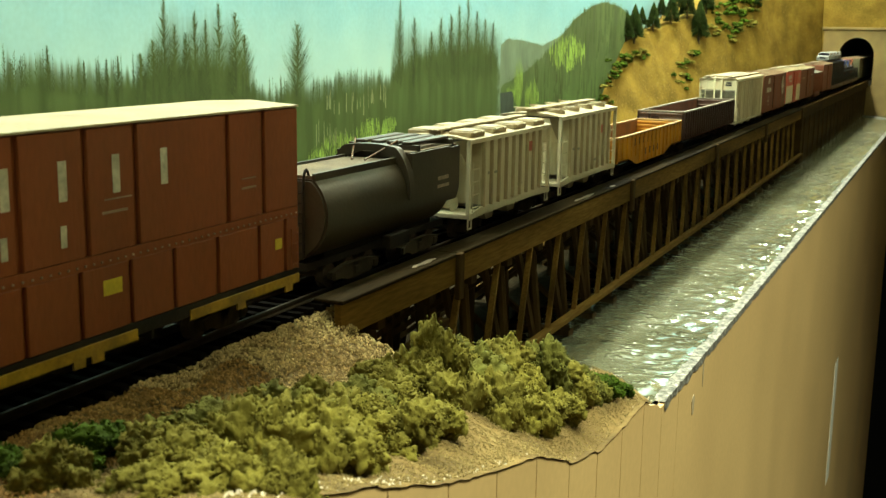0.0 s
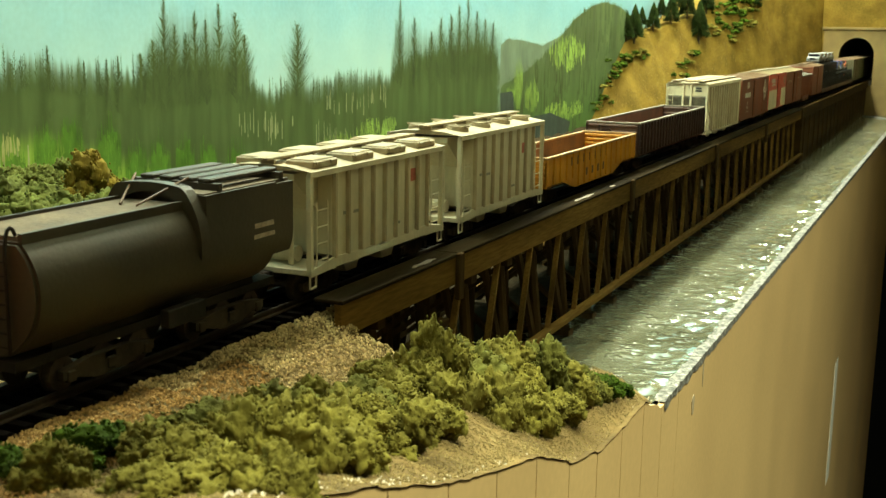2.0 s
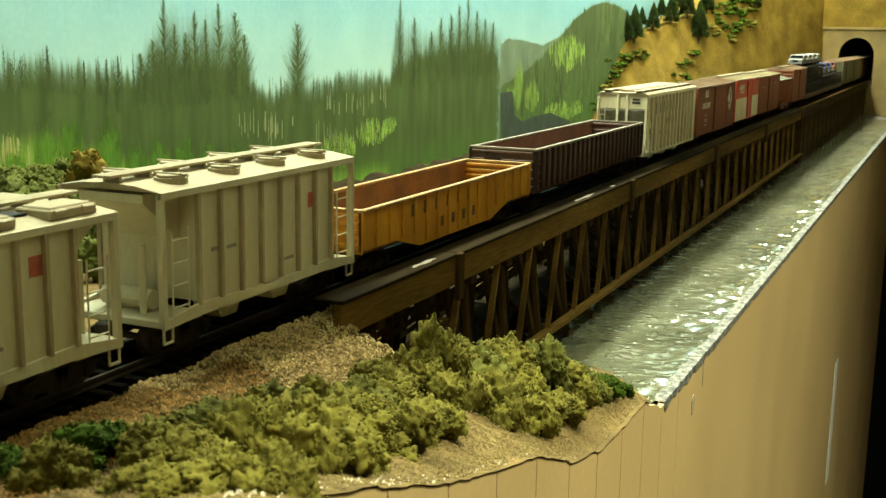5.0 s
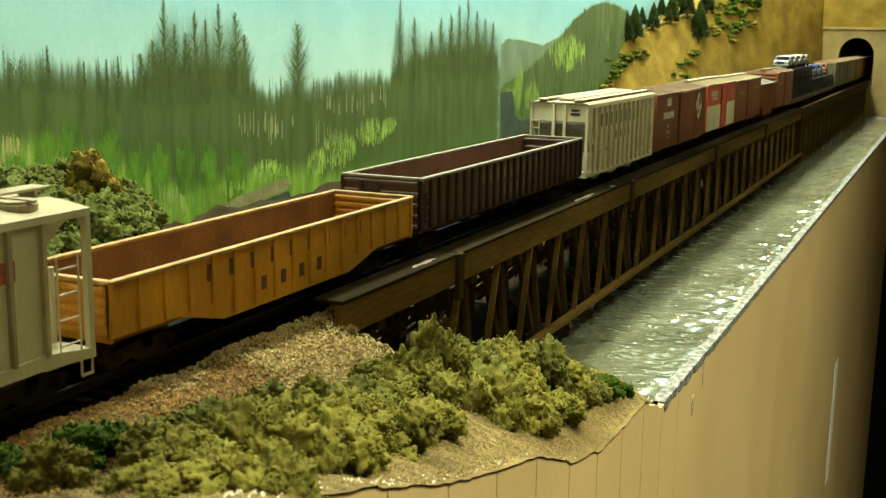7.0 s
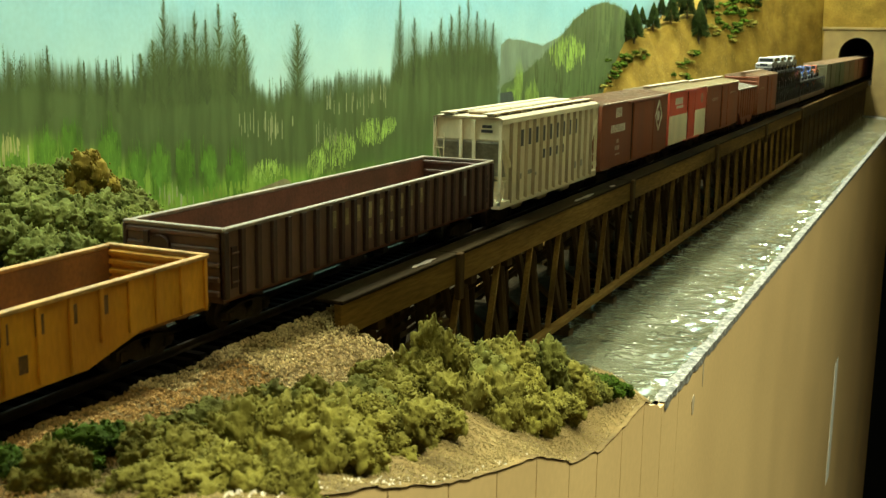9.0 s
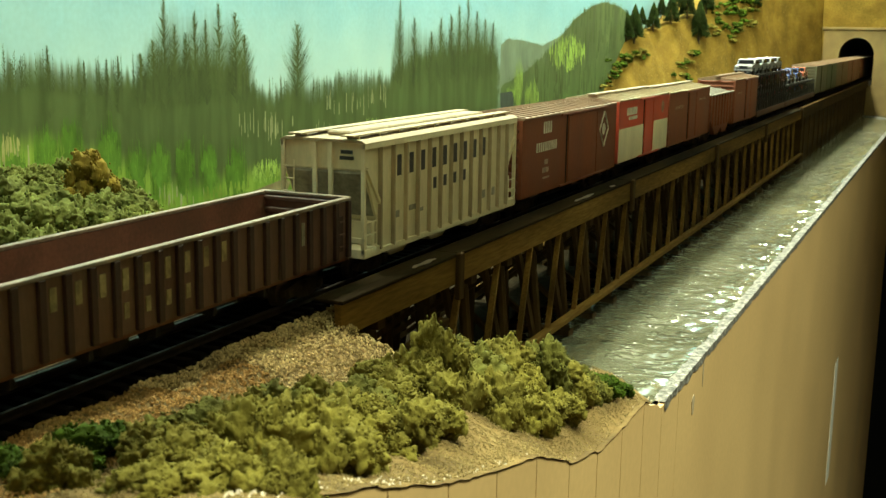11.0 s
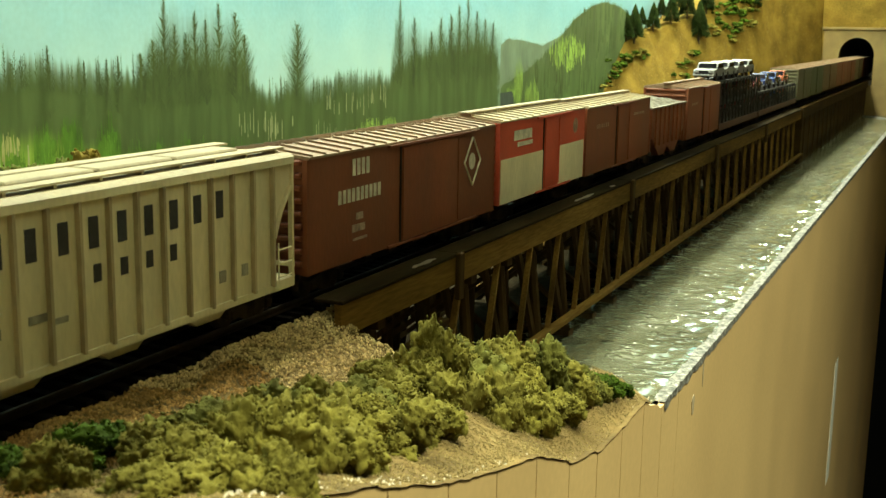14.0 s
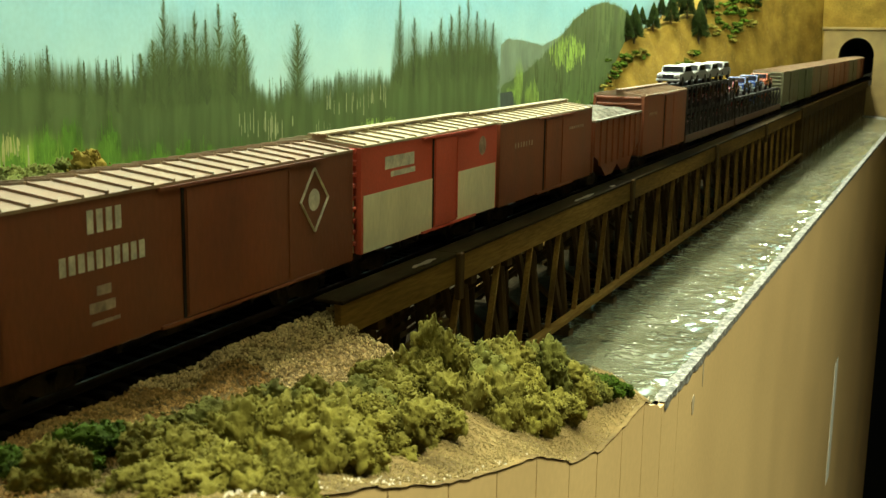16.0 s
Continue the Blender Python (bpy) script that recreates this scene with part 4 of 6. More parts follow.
def bars(ob, rows, material, label="", x=W2, name="lettering"):
    """Plain bars for lettering on the side that faces the aisle: (y, z, width, height) each."""
    for y, z, w, h in rows:
        bm = B()
        k = 0.28 if name == "lettering" and h > w * 0.8 else 0.5
        box(bm, x - 0.0002, x + 0.00012, y - w * k, y + w * k, z - h / 2, z + h / 2)
        part(name, bm, material, ob, label)


def ladder(ob, x, y, z0, z1, material, along="y", wide=0.006, n=5):
    bm = B()
    for i in range(n):
        z = z0 + (z1 - z0) * (i + 0.5) / n
        if along == "y":
            rod(bm, (x, y - wide / 2, z), (x, y + wide / 2, z), 0.00028, 6)
        else:
            rod(bm, (x - wide / 2, y, z), (x + wide / 2, y, z), 0.00028, 6)
    for s in (-1, 1):
        if along == "y":
            rod(bm, (x, y + s * wide / 2, z0), (x, y + s * wide / 2, z1), 0.00028, 6)
        else:
            rod(bm, (x + s * wide / 2, y, z0), (x + s * wide / 2, y, z1), 0.00028, 6)
    part("ladder", bm, material, ob)


def underframe(ob, h, z0, material):
    bm = B()
    box(bm, -0.004, 0.004, -h + 0.003, h - 0.003, z0 - 0.005, z0 - 0.0002)
    for y in np.linspace(-h * 0.5, h * 0.5, 5):
        box(bm, -W2 + 0.001, W2 - 0.001, y - 0.0008, y + 0.0008, z0 - 0.0028, z0 - 0.0002)
    part("centre_sill", bm, material, ob)
    bm = B()
    box(bm, 0.006, 0.011, -0.016, -0.004, z0 - 0.006, z0 - 0.0004, 0.0004)
    rod(bm, (0.009, 0.004, z0 - 0.004), (0.009, 0.016, z0 - 0.004), 0.0022, 10)
    part("brake_gear", bm, material, ob)


def boxcar(name, y0, y1, label, body, z0=0.0115, z1=0.0525, door=(0.0, 0.03), roof=None, walkway=True, ribs=16, side_posts=0, letters=(), end_mat=None):
    ob, h = car(name, y0, y1, label, "boxcar")
    bm = B()
    prism(bm, [(-W2, z0), (-W2, z1), (W2, z1), (W2, z0)], "y", -h, h)
    shell = part("body", bm, body, ob)
    bm = B()
    box(bm, -W2 + 0.0024, W2 - 0.0024, -0.0019, 0.0019, -0.0010, 0.0010, 0.0005)
    rib = mesh_of("end_rib", bm, end_mat or body)
    bm = B()
    box(bm, -0.001, 0.001, -0.0010, 0.0010, z0, z1 - 0.0009)
    corner = mesh_of("corner_post", bm, end_mat or body)
    for s in (-1, 1):
        for i in range(9):
            o = new("end_rib", rib)
            o.parent, o.location = ob, (0, s * h, z0 + 0.004 + (z1 - z0 - 0.006) * i / 8)
        for x in (-W2 + 0.001, W2 - 0.001):
            o = new("corner_post", corner)
            o.parent, o.location = ob, (x, s * (h + 0.0003), 0)
    bm = B()
    pk = z1 + 0.0022
    prism(bm, [(-W2 - 0.0005, z1 + 0.0001), (0, pk), (W2 + 0.0005, z1 + 0.0001), (W2 + 0.0005, z1 - 0.0008), (-W2 - 0.0005, z1 - 0.0008)], "y", -h - 0.0004, h + 0.0004)
    top = part("roof", bm, roof or M["roof_dust"], ob, "dusty pale roof")
    bm = B()
    for i in range(ribs + 1):
        y = -h + 0.002 + (2 * h - 0.004) * i / ribs
        for s in (-1, 1):
            beam(bm, (s * (W2 + 0.0002), y, z1 + 0.0004), (s * 0.0004, y, pk + 0.0003), 0.0009, 0.0009)
    part("roof_rib", bm, roof or M["roof_dust"], top)
    if walkway:
        bm = B()
        for x in (-0.0020, 0, 0.0020):
            box(bm, x - 0.0008, x + 0.0008, -h - 0.004, h + 0.004, pk + 0.0012, pk + 0.0018)
        for y in np.linspace(-h, h, 9):
            box(bm, -0.003, 0.003, y - 0.0005, y + 0.0005, pk - 0.0006, pk + 0.0012)
        part("roof_walkway", bm, roof or M["roof_dust"], ob, "running board along the ridge")
    for side in (1, -1):
        bm = B()
        a, b = W2, W2 + 0.0008
        box(bm, min(side * a, side * b), max(side * a, side * b), door[0], door[1], z0 + 0.001, z1 - 0.002, 0.0003)
        d = part("door", bm, body, ob)
        for y in (door[0] + 0.0006, door[1] - 0.0006):
            bm = B()
            box(bm, min(side * b, side * (b + 0.0004)), max(side * b, side * (b + 0.0004)), y - 0.0005, y + 0.0005, z0 + 0.002, z1 - 0.003)
            part("door_post", bm, body, d)
        bm = B()
        box(bm, min(side * a, side * (a + 0.0004)), max(side * a, side * (a + 0.0004)), door[0] - 0.0013, door[0] - 0.0001, z0 + 0.001, z1 - 0.002)
        part("door_gap", bm, M["black"], ob, "dark gap beside the door")
        bm = B()
        box(bm, min(side * a, side * (a + 0.0013)), max(side * a, side * (a + 0.0013)), door[0] - 0.012, min(h, door[1] + 0.022), z1 - 0.0018, z1 - 0.0008)
        part("door_track", bm, body, ob)
        bm = B()
        box(bm, min(side * a, side * (a + 0.0010)), max(side * a, side * (a + 0.0010)), door[0] - 0.012, min(h, door[1] + 0.022), z0 - 0.0002, z0 + 0.0008)
        part("door_track", bm, body, ob)
        if side_posts:
            bm = B()
            for i in range(side_posts + 1):
                y = -h + 0.001 + (2 * h - 0.002) * i / side_posts
                if not door[0] - 0.001 < y < door[1] + 0.001:
                    box(bm, min(side * a, side * (a + 0.0003)), max(side * a, side * (a + 0.0003)), y - 0.0004, y + 0.0004, z0, z1 - 0.002)
            part("side_seam", bm, body, shell)
    underframe(ob, h, z0, M["black"])
    trucks(ob, (-h + 0.022, h - 0.022), top=z0)
    couplers(ob, h)
    for rows, m, text in letters:
        bars(ob, rows, m, text)
    return ob, h


def word(y, z, n, pitch, w, h):
    """n letters as bars, centred on y."""
    return [(y + (i - (n - 1) / 2) * pitch, z, w, h) for i in range(n)]


def tall_boxcar():
    y0, y1, z0, z1 = 0.020, 0.325, 0.0135, 0.0712
    ob, h = car("high_cube_boxcar", y0, y1, "tall brown high-cube boxcar with pale lettering and yellow sill", "boxcar")
    mid = (y0 + y1) / 2
    bm = B()
    box(bm, -W2 + 0.0014, W2 - 0.0014, -h, h, z0, z1)
    shell = part("body", bm, M["brown_car"], ob)
    cuts = sorted([-h, h, 0.0605 - mid, 0.085 - mid] + [y - mid for y in (0.1115, 0.131, 0.166, 0.1995, 0.2228, 0.2425, 0.285, 0.3045)])
    for side in (1, -1):
        for a, b in zip(cuts[:-1], cuts[1:]):
            bm = B()
            box(bm, *sorted((side * (W2 - 0.0014), side * W2)), a + (0.0011 if a > -h else 0), b - (0.0011 if b < h else 0), 0.0372, z1 - 0.001, 0.0002)
            part("side_panel", bm, M["brown_car"], shell)
        low = sorted([-h, h] + [y - mid for y in (0.06, 0.10, 0.14, 0.18, 0.20, 0.2195, 0.239, 0.258, 0.279, 0.3015, 0.317)])
        for a, b in zip(low[:-1], low[1:]):
            bm = B()
            box(bm, *sorted((side * (W2 - 0.0014), side * W2)), a + (0.0009 if a > -h else 0), b - (0.0009 if b < h else 0), 0.0158, 0.0336, 0.0002)
            part("lower_panel", bm, M["brown_car"], shell)
        bm = B()
        box(bm, *sorted((side * (W2 - 0.0014), side * (W2 - 0.0001))), -h, h, 0.0337, 0.0371)
        part("belt_rail", bm, M["brown_car"], shell)
        bm = B()
        for y in np.arange(-h + 0.003, h, 0.0031):
            box(bm, *sorted((side * W2, side * (W2 + 0.0003))), y - 0.0003, y + 0.0003, 0.0347, 0.0352)
        part("rivet_row", bm, M["letter_dim"], shell, "row of worn pale rivets")
    bm = B()
    prism(bm, [(-W2 - 0.0003, z1 - 0.0006), (-W2 - 0.0003, z1), (0, z1 + 0.0010), (W2 + 0.0003, z1), (W2 + 0.0003, z1 - 0.0006)], "y", -h - 0.0003, h + 0.0003)
    part("roof", bm, M["roof_dust"], ob, "dusty pale roof")
    for s in (-1, 1):
        bm = B()
        for i in range(8):
            z = z0 + 0.006 + i * 0.0066
            box(bm, -W2 + 0.004, W2 - 0.004, *sorted((s * h, s * (h + 0.0008))), z - 0.0013, z + 0.0013, 0.0003)
        part("corrugated_end", bm, M["brown_car"], ob)
    bm = B()
    box(bm, -W2 + 0.0004, W2 - 0.0002, -h, h, 0.0118, z0 + 0.0021)
    sill = part("side_sill", bm, M["black"], ob)
    bm = B()
    for a, b, d in ((-h, 0.0, 0.0), (0.01, 0.068, 0.0), (0.092, h, 0.0)):
        box(bm, W2 - 0.0002, W2 + 0.0004, a, b, 0.0108, 0.0138)
    for y in (0.0, 0.045, 0.052, 0.118, 0.146):
        box(bm, W2 - 0.0002, W2 + 0.0004, y - 0.0022, y + 0.0022, 0.0086, 0.0108)
    part("sill_stripe", bm, M["yellow"], sill, "scuffed yellow sill stripe")
    bars(ob, [(y - mid, 0.0578, 0.0052, 0.0102) for y in (0.095, 0.115, 0.135, 0.155, 0.175, 0.1955, 0.2146, 0.2344, 0.2544)], M["letter_pale"], "large pale lettering bar")
    bars(ob, [(y - mid, 0.0438, 0.0038, 0.0056) for y in (0.155, 0.175, 0.1945, 0.2142)], M["letter_pale"], "smaller pale lettering bar")
    bars(ob, [(0.2335 - mid, 0.0478, 0.010, 0.0007), (0.296 - mid, 0.0468, 0.008, 0.0006), (0.296 - mid, 0.0498, 0.008, 0.0004), (0.235 - mid, 0.0512, 0.011, 0.0004)], M["letter_dim"], "small worn stencilling", name="stencil")
    bars(ob, [(0.2315 - mid, 0.0277, 0.0074, 0.0042), (0.3127 - mid, 0.0259, 0.0040, 0.0036)], M["label_yellow"], "yellow placard", name="placard")
    ladder(ob, W2 + 0.0008, h - 0.0035, 0.016, 0.030, M["brown_car"], "y", 0.004, 4)
    underframe(ob, h, 0.0118, M["black"])
    trucks(ob, (-h + 0.035, h - 0.035), top=0.0118)
    couplers(ob, h)


tall_boxcar()


def tender():
    y0, y1 = 0.347, 0.464
    ob, h = car("tank_tender", y0, y1, "grimy black cylindrical steam tender with raised bunker", "tender")
    r, zc = 0.0178, 0.0296
    ring = [(r * math.sin(a), zc - r * math.cos(a)) for a in np.linspace(-2.42, 2.42, 120)]
    ztop = ring[0][1]
    bm = B()
    prism(bm, ring, "y", -h, 0.010)
    tank = part("tank", bm, M["tender"], ob, smooth=False)
    bm = B()
    prism(bm, [(x * 0.95, zc + (z - zc) * 0.95) for x, z in ring], "y", -h - 0.0010, -h)
    part("tank_head", bm, M["tender"], tank)
    # flat deck with raised edge strips
    bm = B()
    box(bm, -0.0112, 0.0112, -h + 0.001, 0.008, ztop - 0.0005, ztop + 0.0012)
    part("deck", bm, M["coal"], ob, "dusty brown tank deck")
    for x in (-0.0118, 0.0118):
        bm = B()
        box(bm, x - 0.0006, x + 0.0006, -h, 0.008, ztop - 0.0005, ztop + 0.0022)
        part("deck_edge", bm, M["tender"], ob)
    # bunker: round below, upright sides above
    low = [(r * math.sin(a), zc - r * math.cos(a)) for a in np.linspace(-1.57, 1.57, 90)]
    bm = B()
    prism(bm, [(-r, ztop + 0.0036)] + low + [(r, ztop + 0.0036)], "y", 0.0100, h - 0.010)
    prism(bm, [(-r, ztop + 0.0030)] + [(x, max(z, 0.022)) for x, z in low] + [(r, ztop + 0.0030)], "y", h - 0.010, h)
    part("bunker", bm, M["tender"], ob)
    # crescent bulkhead whose tips hang down over the tank sides
    bm = B()
    outer = [(0.0192 * math.sin(a), zc + 0.0015 + 0.0235 * math.cos(a)) for a in np.linspace(-1.72, 1.72, 40)]
    outer = [(x, min(z, ztop + 0.0072 - 0.0025 * (abs(x) / 0.0192) ** 2)) for x, z in outer]
    inner = [(0.0170 * math.sin(a), zc + 0.0010 + 0.0168 * math.cos(a) ** 0.8 if math.cos(a) > 0 else zc + 0.0010) for a in np.linspace(1.62, -1.62, 16)]
    prism(bm, outer + inner, "y", 0.0055, 0.0100)
    part("bunker_bulkhead", bm, M["tender"], ob, "crescent-shaped bulkhead plate")
    bm = B()
    box(bm, -0.0165, 0.0165, 0.0105, h - 0.001, ztop - 0.003, ztop + 0.0040)
    part("coal_bed", bm, M["coal"], ob, "dusty coal bunker floor")
    bm = B()
    for x in (-0.011, -0.0035, 0.004, 0.011):
        box(bm, x - 0.0024, x + 0.0024, 0.018, h - 0.003, ztop + 0.0062, ztop + 0.0075, 0.0003)
    box(bm, -0.0165, 0.0165, 0.018, 0.020, ztop + 0.0030, ztop + 0.0062)
    box(bm, -0.0165, 0.0165, h - 0.006, h - 0.004, ztop + 0.0030, ztop + 0.0062)
    part("bunker_cover", bm, M["tender"], ob, "slatted bunker cover")
    for s in (-1, 1):
        bm = B()
        for a, b in (((s * 0.003, -0.004, ztop + 0.0015), (s * 0.010, 0.012, ztop + 0.0085)),):
            rod(bm, a, b, 0.0004, 6)
        part("grab_rod", bm, M["letter_brown"], ob)
        bm = B()
        prev = None
        for a in np.linspace(0, math.pi, 9):
            p = (0.004 + s * 0.0045, -h - 0.002 + 0.0045 * (1 - math.cos(a)) * 0.5, ztop - 0.004 + 0.0075 * math.sin(a))
            if prev:
                rod(bm, prev, p, 0.0005, 6)
            prev = p
        rod(bm, (0.004 + s * 0.0045, -h - 0.002, 0.014), (0.004 + s * 0.0045, -h - 0.002, ztop - 0.004), 0.0005, 6)
        part("grab_rail", bm, M["black"], ob, "curved ladder rail")
    ladder(ob, 0.004, -h - 0.002, 0.014, ztop - 0.003, M["black"], "x", 0.009, 7)
    bm = B()
    box(bm, -0.010, 0.010, -h - 0.002, h, 0.0095, 0.0122)
    box(bm, -0.009, 0.009, -h + 0.012, h - 0.012, 0.0122, 0.0150)
    part("underframe", bm, M["black"], ob)
    bm = B()
    box(bm, 0.0135, 0.0170, -0.008, 0.010, 0.0095, 0.0150, 0.0003)
    part("tool_box", bm, M["black"], ob)
    bars(ob, [(0.041, 0.0335, 0.011, 0.0016), (0.041, 0.0300, 0.012, 0.0014)], M["letter_dim"], "faint stencilling", x=r, name="stencil")
    trucks(ob, (-h + 0.030, h - 0.030), six=True, top=0.0095)
    couplers(ob, h - 0.001)


tender()


def covered_hopper(y0, y1, round_hatches, label, z1, n):
    z0 = 0.0115
    ob, h = car("covered_hopper", y0, y1, label, "covered hopper")
    g = M["grey_car"]
    e = h - 0.017
    bm = B()
    prism(bm, [(-e, z0 + 0.004), (-e, z1 - 0.001), (e, z1 - 0.001), (e, z0 + 0.004), (e - 0.010, z0 + 0.001), (0.010, z0 + 0.001), (0, z0 + 0.003), (-0.010, z0 + 0.001), (-e + 0.010, z0 + 0.001)], "x", -W2 + 0.0008, W2 - 0.0008)
    body = part("body", bm, g, ob)
    for s in (-1, 1):
        bm = B()
        # slope sheet from the end sill up to the roof corner
        prism(bm, [(s * e, z1 - 0.017), (s * e, z1 - 0.002), (s * (h - 0.001), z1 - 0.002), (s * (h - 0.001), z1 - 0.0045)], "x", -0.0115, 0.0115)
        part("slope_sheet", bm, g, ob)
        bm = B()
        box(bm, -W2, W2, *sorted((s * (e - 0.001), s * h)), 0.0106, 0.0128, 0.0003)
        part("end_platform", bm, g, ob)
        for x in (-W2 + 0.0008, W2 - 0.0008):
            bm = B()
            for dy in (0.0006, 0.0046):
                rod(bm, (x, s * (h - dy), 0.0060), (x, s * (h - dy), 0.0108), 0.0004, 6)
            rod(bm, (x, s * (h - 0.0006), 0.0060), (x, s * (h - 0.0046), 0.0060), 0.0005, 6)
            part("stirrup_step", bm, g, ob)
        for x in (-W2 + 0.0009, W2 - 0.0009):
            bm = B()
            box(bm, x - 0.0009, x + 0.0009, *sorted((s * h, s * (h - 0.0018))), 0.0125, z1 - 0.0018)
            part("end_post", bm, g, ob)
        ladder(ob, W2 - 0.0004, s * (h - 0.0085), 0.0125, z1 - 0.012, g, "y", 0.0075, 4)
        bm = B()
        rod(bm, (-0.005, s * (h - 0.004), 0.0135), (-0.005, s * (h - 0.004), 0.030), 0.0007, 6)
        rod(bm, (-0.010, s * (h - 0.009), 0.0165), (0.008, s * (h - 0.009), 0.0165), 0.0030, 12)
        rod(bm, (0.008, s * (h - 0.004), 0.0135), (0.008, s * (h - 0.004), 0.034), 0.0011, 8)
        part("brake_gear", bm, g, ob)
    for side in (1, -1):
        bm = B()
        box(bm, *sorted((side * (W2 - 0.0012), side * (W2 + 0.0002))), -h, h, z1 - 0.0030, z1 - 0.0008, 0.0002)
        part("top_chord", bm, g, body)
        bm = B()
        prism(bm, [(-h, 0.0102), (-h, 0.0128), (-e, 0.0150), (-e * 0.2, 0.0140), (0, 0.0132), (e * 0.2, 0.0140), (e, 0.0150), (h, 0.0128), (h, 0.0102), (e, 0.0112), (-e, 0.0112)], "x", *sorted((side * (W2 - 0.0010), side * (W2 + 0.0001))))
        part("side_sill", bm, g, body)
        for i in range(n + 1):
            y = -e + 2 * e * i / n
            bm = B()
            box(bm, *sorted((side * (W2 - 0.0009), side * (W2 + 0.0007))), y - 0.0006, y + 0.0006, 0.0145, z1 - 0.0028)
            part("side_rib", bm, M["rib_grime_shade"], body, "side rib darkened for rust stain and shadow")
    bm = B()
    prism(bm, [(-W2 - 0.0003, z1 - 0.0009), (W2 + 0.0003, z1 - 0.0009), (W2 * 0.5, z1 + 0.0006), (0, z1 + 0.0010), (-W2 * 0.5, z1 + 0.0006)], "y", -h, h)
    roof = part("roof", bm, M["roof_dust"], ob, "pale dusty roof sheet")
    if round_hatches:
        for sx in (-0.010, 0.010):
            for i in range(4):
                y = -h + 0.016 + (2 * h - 0.032) * i / 3
                bm = B()
                rod(bm, (sx, y, z1 - 0.0005), (sx, y, z1 + 0.0016), 0.0050, 18)
                rod(bm, (sx, y, z1 + 0.0016), (sx, y, z1 + 0.0024), 0.0042, 18)
                box(bm, sx - 0.006, sx + 0.006, y - 0.0006, y + 0.0006, z1 + 0.0020, z1 + 0.0028)
                part("hatch", bm, M["roof_dust"], roof)
    else:
        for sx in (-0.0105, 0.0105):
            for i in range(4):
                y = -h + 0.014 + (2 * h - 0.028) * i / 3
                bm = B()
                box(bm, sx - 0.0055, sx + 0.0062, y - 0.0085, y + 0.0085, z1 - 0.0005, z1 + 0.0022, 0.0004)
                box(bm, sx - 0.0045, sx + 0.0050, y - 0.0074, y + 0.0074, z1 + 0.0020, z1 + 0.0027, 0.0003)
                part("hatch", bm, M["roof_dust"], roof)
                if i < 3:
                    step = (2 * h - 0.028) / 3
                    # black plate in place of the roof walk's shadow
                    bm = B()
                    box(bm, *sorted((math.copysign(0.0036, sx), math.copysign(0.0100, sx))), y + 0.0095, y + step - 0.0095, z1 + 0.0006, z1 + 0.0013)
                    part("roof_shadow", bm, M["black"], roof, "black plate painting the shadow between the hatches")
                bm = B()
                for k in (-0.005, 0.005):
                    rod(bm, (sx + 0.0060, y + k - 0.002, z1 + 0.0014), (sx + 0.0060, y + k + 0.002, z1 + 0.0014), 0.0008, 6)
                part("hatch_latch", bm, M["roof_dust"], roof)
    bm = B()
    for x in (-0.0022, 0, 0.0022):
        box(bm, x - 0.0009, x + 0.0009, -h - 0.003, h + 0.003, z1 + 0.0026, z1 + 0.0033)
    for y in np.linspace(-h + 0.002, h - 0.002, 9):
        box(bm, -0.003, 0.003, y - 0.0005, y + 0.0005, z1 + 0.0004, z1 + 0.0026)
    part("roof_walkway", bm, M["roof_dust"], ob, "grated roof walk")
    for s in (-1, 1):
        bm = B()
        prism(bm, [(s * 0.006, z0 + 0.002), (s * 0.024, z0 + 0.002), (s * 0.019, 0.0052), (s * 0.011, 0.0052)], "x", -0.012, 0.012)
        part("hopper_bay", bm, g, ob)
    bars(ob, [(e * 0.70, 0.038, 0.0060, 0.0052)], M["mark_red"], "faded red square emblem", x=W2 - 0.0007, name="emblem")
    bars(ob, [(-e * 0.75, 0.030, 0.005, 0.0012), (-e * 0.55, 0.0295, 0.005, 0.0012), (e * 0.3, 0.020, 0.006, 0.001)], M["letter_and_shade_grey"], "faint stencilling", x=W2 - 0.0007, name="stencil")
    bm = B()
    box(bm, -0.003, 0.003, -h, h, 0.0085, 0.0112)
    part("centre_sill", bm, M["black"], ob)
    trucks(ob, (-h + 0.017, h - 0.017), top=0.010)
    couplers(ob, h)


covered_hopper(0.474, 0.586, False, "short weathered white covered hopper with square roof hatches", 0.0484, 8)
covered_hopper(0.604, 0.716, True, "short weathered white covered hopper with round roof hatches", 0.0510, 7)


